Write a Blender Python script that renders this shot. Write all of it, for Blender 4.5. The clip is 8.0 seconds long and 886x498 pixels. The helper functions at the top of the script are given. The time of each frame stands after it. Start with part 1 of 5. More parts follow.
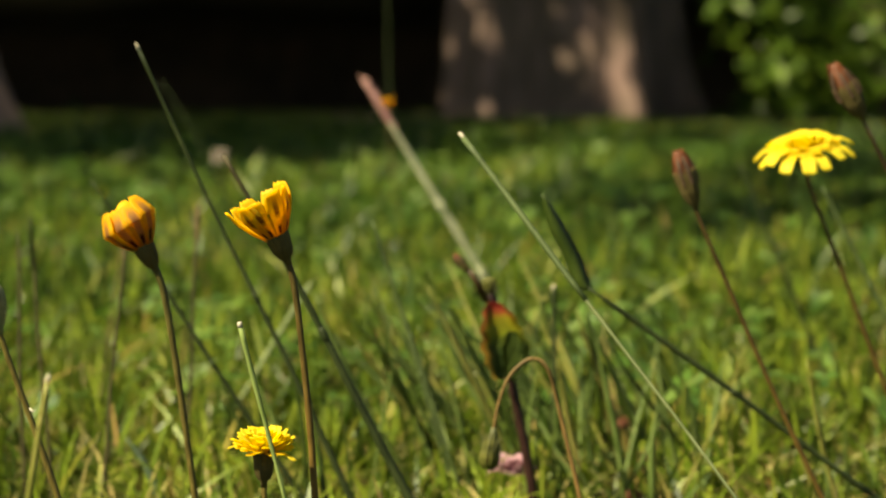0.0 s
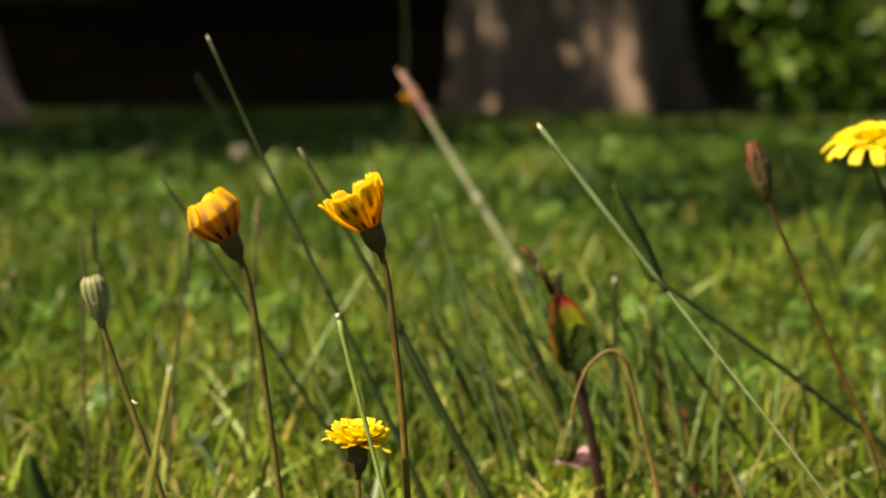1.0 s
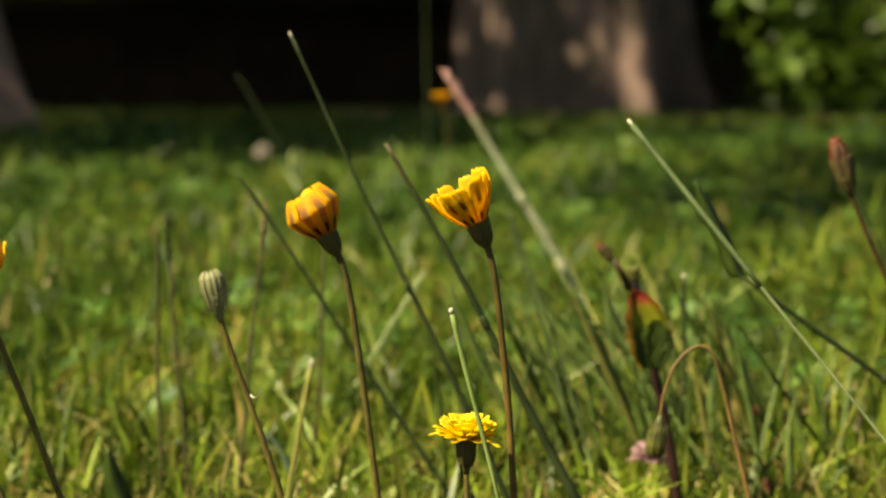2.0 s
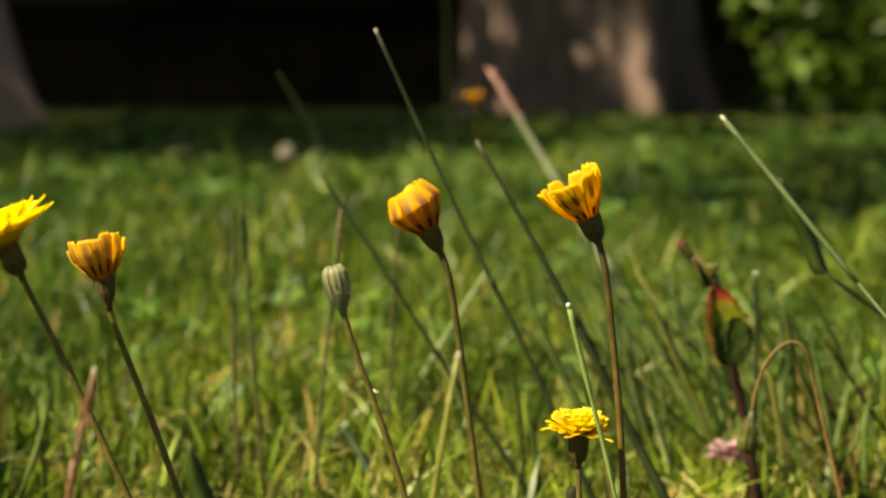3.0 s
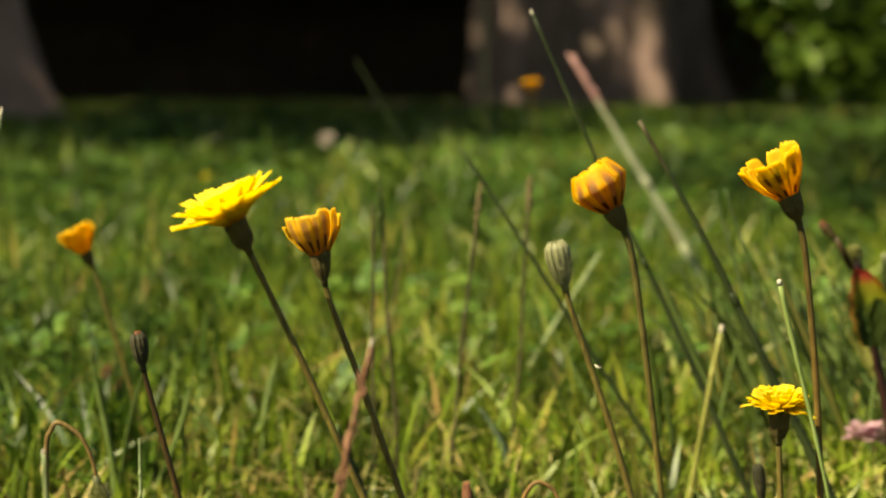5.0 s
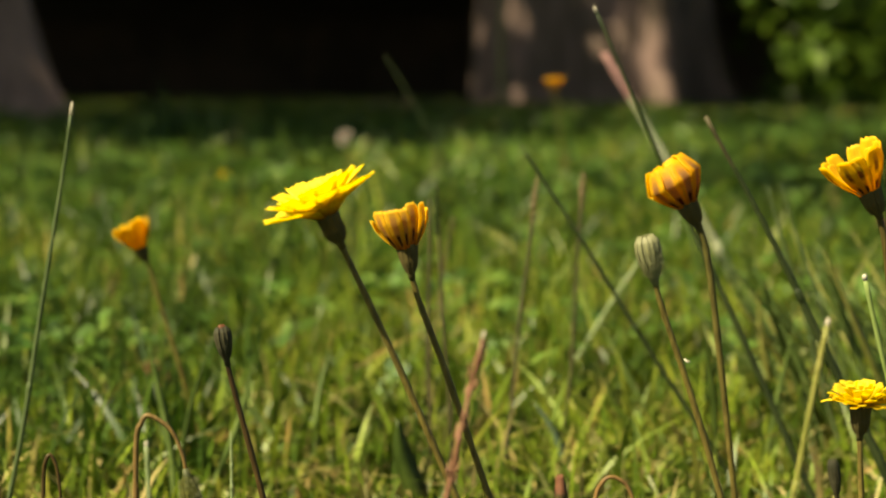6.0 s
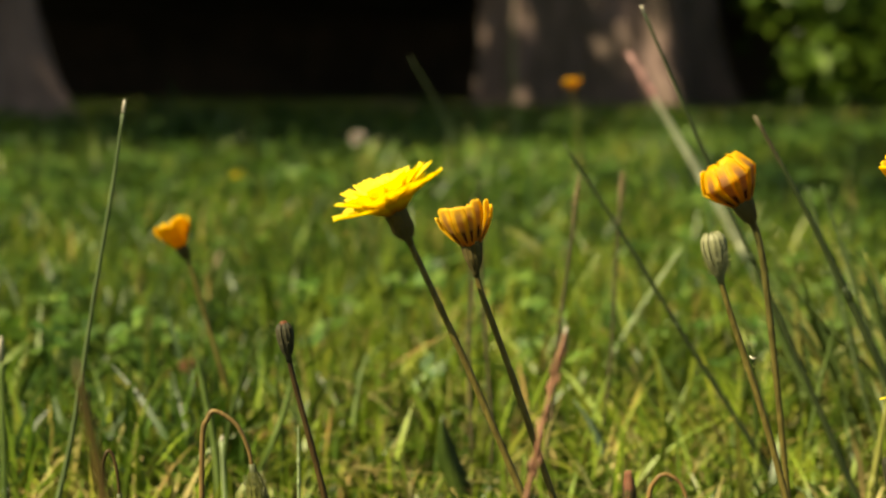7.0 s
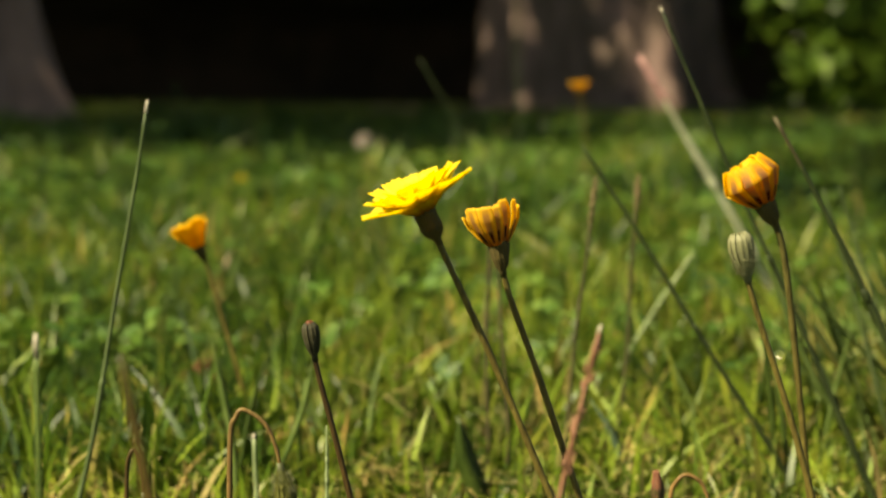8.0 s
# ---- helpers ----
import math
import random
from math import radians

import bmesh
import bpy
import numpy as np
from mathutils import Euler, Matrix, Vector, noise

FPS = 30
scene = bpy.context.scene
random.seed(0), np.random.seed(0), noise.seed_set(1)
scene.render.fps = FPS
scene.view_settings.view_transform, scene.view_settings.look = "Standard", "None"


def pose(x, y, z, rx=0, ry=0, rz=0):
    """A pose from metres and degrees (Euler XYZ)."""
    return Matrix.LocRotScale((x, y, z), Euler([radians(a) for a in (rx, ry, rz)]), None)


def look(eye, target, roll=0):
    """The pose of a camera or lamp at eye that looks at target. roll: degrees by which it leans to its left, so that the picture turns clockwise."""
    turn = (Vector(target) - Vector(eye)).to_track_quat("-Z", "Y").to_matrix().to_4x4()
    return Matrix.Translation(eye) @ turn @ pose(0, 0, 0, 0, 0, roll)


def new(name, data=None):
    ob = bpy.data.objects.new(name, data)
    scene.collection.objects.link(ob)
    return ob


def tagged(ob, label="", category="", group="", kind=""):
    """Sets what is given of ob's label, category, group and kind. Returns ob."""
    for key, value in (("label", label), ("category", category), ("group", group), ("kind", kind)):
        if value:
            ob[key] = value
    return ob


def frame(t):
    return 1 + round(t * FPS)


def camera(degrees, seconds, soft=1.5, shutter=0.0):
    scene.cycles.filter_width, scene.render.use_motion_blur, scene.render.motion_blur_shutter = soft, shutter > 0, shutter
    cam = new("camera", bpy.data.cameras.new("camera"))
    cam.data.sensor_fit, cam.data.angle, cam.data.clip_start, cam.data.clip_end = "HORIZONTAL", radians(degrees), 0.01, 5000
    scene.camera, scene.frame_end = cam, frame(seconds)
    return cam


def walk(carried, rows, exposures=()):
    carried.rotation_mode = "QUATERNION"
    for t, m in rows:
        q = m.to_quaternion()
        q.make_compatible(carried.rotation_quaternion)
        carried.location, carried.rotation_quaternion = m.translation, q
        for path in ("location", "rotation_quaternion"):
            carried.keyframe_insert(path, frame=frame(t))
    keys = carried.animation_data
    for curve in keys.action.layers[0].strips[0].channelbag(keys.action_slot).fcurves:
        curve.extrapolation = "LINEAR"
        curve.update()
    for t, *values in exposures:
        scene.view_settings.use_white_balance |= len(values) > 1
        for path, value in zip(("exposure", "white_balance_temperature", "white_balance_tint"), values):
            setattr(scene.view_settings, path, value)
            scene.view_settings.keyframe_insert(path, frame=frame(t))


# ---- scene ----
# ---- camera ----
cam = camera(24.0, 8.0, soft=2.05)
cam.data.dof.use_dof = True
cam.data.dof.focus_distance = 0.515
cam.data.dof.aperture_fstop = 18.3
EYE = 0.165
ROWS = [
    (0.0, -0.00000, 0.00000, 0.00000, -4.542, -0.005, 0.000),
    (0.5, -0.01121, 0.00066, -0.00058, -4.607, 0.056, -0.000),
    (1.0, -0.02320, 0.00109, -0.00117, -4.658, 0.115, -0.004),
    (1.5, -0.03583, 0.00119, -0.00180, -4.669, 0.162, -0.001),
    (3.0, -0.07753, 0.00040, -0.00386, -4.608, 0.249, -0.005),
    (3.5, -0.08966, -0.00012, -0.00464, -4.668, 0.255, -0.009),
    (4.0, -0.10320, -0.00077, -0.00541, -4.756, 0.239, -0.009),
    (4.5, -0.11614, -0.00144, -0.00620, -4.829, 0.201, -0.006),
    (6.0, -0.14841, -0.00331, -0.00803, -4.872, 0.034, -0.010),
    (6.5, -0.15727, -0.00398, -0.00857, -4.858, -0.026, 0.006),
    (7.0, -0.16348, -0.00471, -0.00911, -4.822, -0.092, 0.009),
    (7.5, -0.16753, -0.00547, -0.00959, -4.764, -0.162, 0.005),
    (8.0, -0.17000, -0.00622, -0.00996, -4.716, -0.233, 0.006),
]
walk(cam, [(t, pose(x, y, EYE + z, 90 + pitch, roll, yaw)) for t, x, y, z, pitch, roll, yaw in ROWS], [(0.0, 1.45, 7800, 5), (8.0, 1.45, 7800, 5)])

# ---- light ----
SUN_WAY = Vector((-0.56, -0.34, 0.76)).normalized()     # towards the sun
world = bpy.data.worlds.new("world")
scene.world = world
world.use_nodes = True
wn = world.node_tree
sky = wn.nodes.new("ShaderNodeTexSky")
sky.sky_type, sky.sun_disc = "NISHITA", False
sky.sun_elevation = math.asin(SUN_WAY.z)
sky.sun_rotation = math.atan2(SUN_WAY.x, SUN_WAY.y)
wn.links.new(sky.outputs[0], wn.nodes["Background"].inputs[0])
wn.nodes["Background"].inputs[1].default_value = 0.040
sun = new("sun", bpy.data.lights.new("sun", "SUN"))
sun.data.energy, sun.data.angle, sun.data.color = 5.0, radians(0.53), (1.0, 0.91, 0.74)
sun.matrix_world = look(SUN_WAY * 30, (0, 0, 0))


# ---- materials ----
def nodes_of(name):
    m = bpy.data.materials.new(name)
    m.use_nodes = True
    t = m.node_tree
    return m, t, t.nodes["Principled BSDF"], t.nodes["Material Output"]


def ramp(t, stops, src):
    r = t.nodes.new("ShaderNodeValToRGB")
    e = r.color_ramp.elements
    while len(e) < len(stops):
        e.new(0.5)
    for el, (p, c) in zip(e, stops):
        el.position, el.color = p, (*c, 1)
    t.links.new(src, r.inputs[0])
    return r.outputs[0]


def noise_of(t, scale, detail=4.0, rough=0.55, stretch=(1, 1, 1), warp=0.0):
    co = t.nodes.new("ShaderNodeTexCoord")
    mp = t.nodes.new("ShaderNodeMapping")
    mp.inputs["Scale"].default_value = stretch
    n = t.nodes.new("ShaderNodeTexNoise")
    n.inputs["Scale"].default_value, n.inputs["Detail"].default_value = scale, detail
    n.inputs["Roughness"].default_value, n.inputs["Distortion"].default_value = rough, warp
    t.links.new(co.outputs["Object"], mp.inputs[0])
    t.links.new(mp.outputs[0], n.inputs["Vector"])
    return n.outputs["Fac"]


def mixed(t, fac, a, b, kind="MIX"):
    m = t.nodes.new("ShaderNodeMix")
    m.data_type, m.blend_type = "RGBA", kind
    for value, slot in ((fac, m.inputs[0]), (a, m.inputs[6]), (b, m.inputs[7])):
        if isinstance(value, (int, float)):
            slot.default_value = value
        elif isinstance(value, tuple):
            slot.default_value = (*value, 1)
        else:
            t.links.new(value, slot)
    return m.outputs[2]


def bumped(t, p, src, strength, distance):
    b = t.nodes.new("ShaderNodeBump")
    b.inputs["Strength"].default_value, b.inputs["Distance"].default_value = strength, distance
    t.links.new(src, b.inputs["Height"])
    t.links.new(b.outputs[0], p.inputs["Normal"])


def through_light(t, p, out, colour, share):
    """Lets light through a leaf or petal."""
    tr = t.nodes.new("ShaderNodeBsdfTranslucent")
    mx = t.nodes.new("ShaderNodeMixShader")
    mx.inputs[0].default_value = share
    t.links.new(colour, tr.inputs[0])
    t.links.new(p.outputs[0], mx.inputs[1])
    t.links.new(tr.outputs[0], mx.inputs[2])
    t.links.new(mx.outputs[0], out.inputs[0])


def plant_mat(name, dark, mid, light, scale=900.0, rough=0.5, share=0.0, stretch=(1, 1, 0.15), fine=0.0004, gloss=0.22):
    """Plant tissue: two scales of tone, fine relief, light let through by the share."""
    m, t, p, out = nodes_of(name)
    grain = noise_of(t, scale, 4, 0.6, stretch)
    blot = noise_of(t, scale * 0.12, 3)
    c1 = ramp(t, [(0.28, dark), (0.5, mid), (0.75, light)], grain)
    c2 = ramp(t, [(0.3, dark), (0.5, mid), (0.72, light)], blot)
    col = mixed(t, 0.55, c1, c2)
    t.links.new(col, p.inputs["Base Color"])
    p.inputs["Roughness"].default_value = rough
    p.inputs["Specular IOR Level"].default_value = gloss
    bumped(t, p, grain, 0.35, fine)
    if share:
        through_light(t, p, out, col, share)
    return m


def island_mat(name, stops, rough=0.45, share=0.35, scale=60.0):
    """Leaves by the thousand: a tone for each, and patches over the ground."""
    m, t, p, out = nodes_of(name)
    g = t.nodes.new("ShaderNodeNewGeometry")
    own = ramp(t, stops, g.outputs["Random Per Island"])
    patch = ramp(t, [(0.35, (0.46, 0.53, 0.42)), (0.62, (1.0, 1.0, 1.0))], noise_of(t, scale / 7, 4))
    if scale > 10:
        clump = ramp(t, [(0.36, (0.46, 0.52, 0.40)), (0.52, (1.13, 1.11, 0.98)), (0.68, (1.55, 1.46, 1.25))], noise_of(t, scale * 0.55, 2))
        patch = mixed(t, 1.0, patch, clump, "MULTIPLY")
    grain = ramp(t, [(0.3, (0.75, 0.75, 0.7)), (0.7, (1.0, 1.0, 1.0))], noise_of(t, scale * 8, 3))
    col = mixed(t, 1.0, mixed(t, 1.0, own, patch, "MULTIPLY"), grain, "MULTIPLY")
    t.links.new(col, p.inputs["Base Color"])
    p.inputs["Roughness"].default_value = rough
    p.inputs["Specular IOR Level"].default_value = 0.34
    if share:
        through_light(t, p, out, col, share)
    return m


def petal_mat(name, base, tip, stripe=None, blotch=None, share=0.45, band_edge=0.0, foot=0.55, reach=0.9, start=0.10, mark=0.28):
    """A ray floret: veins along it, a darker foot; a striped back where stripe is given."""
    m, t, p, out = nodes_of(name)
    uv = t.nodes.new("ShaderNodeUVMap")
    sep = t.nodes.new("ShaderNodeSeparateXYZ")
    t.links.new(uv.outputs[0], sep.inputs[0])
    col = ramp(t, [(0.0, base), (foot, tip)], sep.outputs[1])
    wave = t.nodes.new("ShaderNodeMath")
    wave.operation = "SINE"
    mul = t.nodes.new("ShaderNodeMath")
    mul.operation, mul.inputs[1].default_value = "MULTIPLY", 38.0
    t.links.new(sep.outputs[0], mul.inputs[0])
    t.links.new(mul.outputs[0], wave.inputs[0])
    vein = ramp(t, [(0.0, (0.95, 0.94, 0.92)), (0.7, (1, 1, 1))], wave.outputs[0])
    col = mixed(t, 1.0, col, vein, "MULTIPLY")
    col = mixed(t, 1.0, col, ramp(t, [(0.3, (0.86, 0.8, 0.75)), (0.6, (1, 1, 1))], noise_of(t, 500, 3)), "MULTIPLY")
    if stripe:
        band = ramp(t, [(0.18 + band_edge, (0, 0, 0)), (0.30 + band_edge, (1, 1, 1)), (0.70 - band_edge, (1, 1, 1)), (0.82 - band_edge, (0, 0, 0))], sep.outputs[0])
        along = ramp(t, [(start, (0.5, 0.5, 0.5) if start < 0.2 else (0, 0, 0)), (start + 0.14, (0.95, 0.95, 0.95)), (reach - 0.2, (0.95, 0.95, 0.95)), (reach, (0, 0, 0))], sep.outputs[1])
        ragged = ramp(t, [(0.3, (0.80, 0.80, 0.80)), (0.6, (1, 1, 1))], noise_of(t, 700, 3))
        fac = mixed(t, 1.0, mixed(t, 1.0, band, along, "MULTIPLY"), ragged, "MULTIPLY")
        col = mixed(t, fac, col, stripe)
        if blotch:
            low = ramp(t, [(0.06, (0, 0, 0)), (0.10, (1, 1, 1)), (mark - 0.04, (1, 1, 1)), (mark + 0.05, (0, 0, 0))], sep.outputs[1])
            mid = ramp(t, [(0.30, (0, 0, 0)), (0.40, (1, 1, 1)), (0.60, (1, 1, 1)), (0.70, (0, 0, 0))], sep.outputs[0])
            col = mixed(t, mixed(t, 1.0, low, mid, "MULTIPLY"), col, blotch)
    t.links.new(col, p.inputs["Base Color"])
    p.inputs["Roughness"].default_value = 0.55
    p.inputs["Specular IOR Level"].default_value = 0.25
    bumped(t, p, wave.outputs[0], 0.06, 0.0001)
    through_light(t, p, out, col, share)
    return m


def stem_mat_of(name, low, high, top):
    """A flower stalk: red-brown at its foot, olive under the head, top metres high."""
    m, t, p, out = nodes_of(name)
    co = t.nodes.new("ShaderNodeTexCoord")
    sep = t.nodes.new("ShaderNodeSeparateXYZ")
    t.links.new(co.outputs["Object"], sep.inputs[0])
    div = t.nodes.new("ShaderNodeMath")
    div.operation, div.inputs[1].default_value = "DIVIDE", top
    t.links.new(sep.outputs[2], div.inputs[0])
    col = ramp(t, [(0.45, low), (0.97, high)], div.outputs[0])
    grain = noise_of(t, 1100, 4, 0.6, (1, 1, 0.12))
    blot = noise_of(t, 220, 3)
    col = mixed(t, 1.0, col, ramp(t, [(0.3, (0.55, 0.52, 0.5)), (0.7, (1.3, 1.3, 1.25))], grain), "MULTIPLY")
    col = mixed(t, 1.0, col, ramp(t, [(0.3, (0.7, 0.7, 0.7)), (0.7, (1.15, 1.15, 1.15))], blot), "MULTIPLY")
    t.links.new(col, p.inputs["Base Color"])
    p.inputs["Roughness"].default_value = 0.5
    p.inputs["Specular IOR Level"].default_value = 0.22
    bumped(t, p, grain, 0.3, 0.0003)
    return m


def turning_leaf_mat():
    """A leaf that reddens from its tip and one margin, lime beside it, still green lower down."""
    m, t, p, out = nodes_of("leaf_turning")
    uv = t.nodes.new("ShaderNodeUVMap")
    sep = t.nodes.new("ShaderNodeSeparateXYZ")
    t.links.new(uv.outputs[0], sep.inputs[0])
    patch = noise_of(t, 260, 4, 0.6)
    across, along = t.nodes.new("ShaderNodeMath"), t.nodes.new("ShaderNodeMath")
    for node, src in ((across, sep.outputs[0]), (along, sep.outputs[1])):
        node.operation, node.inputs[2].default_value = "MULTIPLY_ADD", -0.16
        t.links.new(patch, node.inputs[0])
        node.inputs[1].default_value = 0.32
        add = t.nodes.new("ShaderNodeMath")
        t.links.new(src, add.inputs[0])
        t.links.new(node.outputs[0], add.inputs[1])
        if node is across:
            u = add.outputs[0]
        else:
            v = add.outputs[0]
    col = ramp(t, [(0.0, (0.045, 0.080, 0.016)), (0.46, (0.060, 0.100, 0.018)), (0.56, (0.24, 0.28, 0.020)), (0.78, (0.34, 0.30, 0.022)), (0.90, (0.42, 0.075, 0.030)), (1.0, (0.36, 0.040, 0.034))], v)
    rim = ramp(t, [(0.08, (1, 1, 1)), (0.24, (0, 0, 0))], u)
    edge = ramp(t, [(0.25, (0.32, 0.21, 0.035)), (0.6, (0.33, 0.14, 0.034)), (0.9, (0.34, 0.06, 0.035))], v)
    col = mixed(t, rim, col, edge)
    t.links.new(col, p.inputs["Base Color"])
    p.inputs["Roughness"].default_value = 0.5
    bumped(t, p, patch, 0.4, 0.0006)
    through_light(t, p, out, col, 0.35)
    return m


LEAF_TURNING = turning_leaf_mat()
YELLOW = petal_mat("petal_yellow", (0.92, 0.70, 0.028), (0.96, 0.84, 0.072), share=0.62)
YELLOW_BACK = petal_mat("petal_yellow_back", (0.50, 0.16, 0.012), (0.95, 0.82, 0.055), share=0.78, foot=0.24)
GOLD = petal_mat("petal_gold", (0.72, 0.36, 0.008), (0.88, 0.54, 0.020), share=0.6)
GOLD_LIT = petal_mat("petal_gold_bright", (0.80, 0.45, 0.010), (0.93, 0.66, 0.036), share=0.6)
GOLD_BACK = petal_mat("petal_gold_back", (0.46, 0.13, 0.009), (0.93, 0.66, 0.060), (0.46, 0.27, 0.085), (0.075, 0.020, 0.010), 0.62, 0.05, 0.5, 0.98, 0.10, 0.36)
GOLD_DUSK = petal_mat("petal_dusky_back", (0.60, 0.22, 0.014), (0.94, 0.66, 0.050), (0.40, 0.235, 0.105), (0.085, 0.020, 0.012), 0.76, 0.07, 0.45, 0.95, 0.10, 0.30)
GOLD_SPOT = petal_mat("petal_spotted_back", (0.62, 0.25, 0.010), (0.92, 0.62, 0.022), (0.14, 0.052, 0.012), (0.080, 0.020, 0.012), 0.60, 0.12, 0.5, 0.90, 0.42)
RUST = petal_mat("petal_rust", (0.050, 0.024, 0.010), (0.108, 0.034, 0.010), share=0.12, foot=0.8)
HUSK = plant_mat("bud_husk", (0.020, 0.012, 0.007), (0.042, 0.025, 0.014), (0.12, 0.075, 0.045), 1500, 0.6)
INVOLUCRE = plant_mat("involucre_green", (0.020, 0.026, 0.010), (0.055, 0.062, 0.022), (0.11, 0.115, 0.045), 1400)
INVOLUCRE_BLACK = plant_mat("involucre_black", (0.010, 0.012, 0.005), (0.028, 0.028, 0.012), (0.070, 0.060, 0.028), 1500, 0.7)
BUD_GREY = plant_mat("bud_grey_green", (0.090, 0.098, 0.044), (0.130, 0.136, 0.064), (0.18, 0.18, 0.095), 1600, 0.7)
INVOLUCRE_DARK = plant_mat("involucre_dark", (0.044, 0.035, 0.010), (0.062, 0.049, 0.013), (0.082, 0.064, 0.018), 1600, 0.8)
BRACT_PALE = plant_mat("bract_pale", (0.115, 0.122, 0.052), (0.165, 0.170, 0.078), (0.25, 0.245, 0.14), 2200, share=0.1)
BRACT_GREEN = plant_mat("bract_green", (0.014, 0.016, 0.004), (0.060, 0.066, 0.012), (0.19, 0.18, 0.04), 1500, share=0.1)
STEM_GREEN = stem_mat_of("stem_green", (0.125, 0.098, 0.024), (0.098, 0.082, 0.019), 0.12)
STEM_OLIVE = stem_mat_of("stem_olive", (0.112, 0.090, 0.022), (0.058, 0.055, 0.014), 0.12)
STEM_RED = stem_mat_of("stem_red", (0.138, 0.084, 0.020), (0.060, 0.046, 0.011), 0.12)
STEM_ARCH = stem_mat_of("stem_arch", (0.190, 0.112, 0.038), (0.130, 0.090, 0.030), 0.09)
STEM_PURPLE = stem_mat_of("stem_purple", (0.062, 0.039, 0.011), (0.034, 0.021, 0.007), 0.09)
STEM_BROWN = stem_mat_of("stem_brown", (0.102, 0.062, 0.015), (0.054, 0.034, 0.009), 0.11)
STEM_WINE = stem_mat_of("stem_wine", (0.027, 0.011, 0.008), (0.018, 0.007, 0.006), 0.09)
STRAW_RED = plant_mat("straw_red", (0.075, 0.034, 0.018), (0.18, 0.085, 0.045), (0.36, 0.21, 0.13), 900, stretch=(1, 1, 0.4))
STRAW_GREEN = plant_mat("straw_green", (0.26, 0.28, 0.15), (0.40, 0.42, 0.26), (0.54, 0.55, 0.40), 700, share=0.2)
STRAW_PINK = plant_mat("straw_pink", (0.30, 0.14, 0.13), (0.46, 0.25, 0.22), (0.56, 0.36, 0.30), 800, share=0.1)
TAN = plant_mat("tan_husk", (0.06, 0.045, 0.018), (0.12, 0.09, 0.04), (0.20, 0.15, 0.07), 900)
CUT_TIP = plant_mat("cut_tip", (0.18, 0.15, 0.09), (0.29, 0.26, 0.18), (0.44, 0.41, 0.32), 900)
BLADE_DARK = plant_mat("blade_dark", (0.018, 0.034, 0.006), (0.036, 0.060, 0.010), (0.070, 0.100, 0.020), 700, 0.55, 0.2, gloss=0.12)
STALK_DARK = plant_mat("stalk_dark", (0.004, 0.007, 0.0015), (0.009, 0.014, 0.0025), (0.020, 0.028, 0.006), 700, 0.7, gloss=0.06)
STALK_BROWN = plant_mat("stalk_brown", (0.016, 0.014, 0.006), (0.034, 0.028, 0.011), (0.070, 0.056, 0.024), 700, 0.6)
STALK_PALE = plant_mat("stalk_pale_green", (0.055, 0.072, 0.026), (0.092, 0.115, 0.044), (0.14, 0.165, 0.070), 700, 0.55)
STALK_GREY = plant_mat("stalk_grey_green", (0.013, 0.021, 0.004), (0.027, 0.041, 0.008), (0.050, 0.069, 0.017), 700, 0.6, gloss=0.12)
STALK_LIME = plant_mat("stalk_lime", (0.12, 0.155, 0.030), (0.19, 0.23, 0.050), (0.28, 0.32, 0.09), 700, 0.45, 0.25)
BLADE_GREEN = plant_mat("blade_green", (0.05, 0.09, 0.014), (0.10, 0.15, 0.028), (0.18, 0.24, 0.055), 700, 0.55, 0.3, gloss=0.15)
BLADE_YELLOW = plant_mat("blade_yellow_green", (0.14, 0.15, 0.03), (0.23, 0.23, 0.055), (0.34, 0.30, 0.10), 700, 0.4, 0.2)
BLADE_PALE = plant_mat("blade_pale", (0.15, 0.20, 0.08), (0.25, 0.31, 0.14), (0.38, 0.43, 0.24), 700, 0.4, 0.3)
LEAF_BLUE = plant_mat("leaf_grey_green", (0.10, 0.14, 0.07), (0.17, 0.22, 0.12), (0.26, 0.32, 0.19), 500, 0.45, 0.25)
PINK = plant_mat("straw_pink", (0.30, 0.16, 0.12), (0.46, 0.28, 0.21), (0.56, 0.38, 0.28), 800, share=0.1)
TAN = plant_mat("tan_husk", (0.06, 0.045, 0.018), (0.12, 0.09, 0.04), (0.20, 0.15, 0.07), 900)
CUT_TIP = plant_mat("cut_tip", (0.24, 0.21, 0.14), (0.36, 0.33, 0.24), (0.50, 0.47, 0.37), 900)
BLADE_DARK = plant_mat("blade_dark", (0.018, 0.034, 0.006), (0.036, 0.060, 0.010), (0.070, 0.100, 0.020), 700, 0.4, 0.2)
STALK_DARK = plant_mat("stalk_dark", (0.010, 0.017, 0.004), (0.021, 0.032, 0.008), (0.042, 0.058, 0.016), 700, 0.6)
STALK_BROWN = plant_mat("stalk_brown", (0.022, 0.020, 0.009), (0.050, 0.042, 0.018), (0.095, 0.078, 0.036), 700, 0.6)
STALK_PALE = plant_mat("stalk_pale_green", (0.055, 0.072, 0.026), (0.092, 0.115, 0.044), (0.14, 0.165, 0.070), 700, 0.55)
STALK_GREY = plant_mat("stalk_grey_green", (0.030, 0.046, 0.015), (0.054, 0.078, 0.025), (0.090, 0.122, 0.044), 700, 0.55)
BLADE_GREEN = plant_mat("blade_green", (0.06, 0.10, 0.022), (0.115, 0.17, 0.042), (0.20, 0.26, 0.08), 700, 0.4, 0.3)
BLADE_YELLOW = plant_mat("blade_yellow_green", (0.14, 0.15, 0.03), (0.23, 0.23, 0.055), (0.34, 0.30, 0.10), 700, 0.4, 0.2)
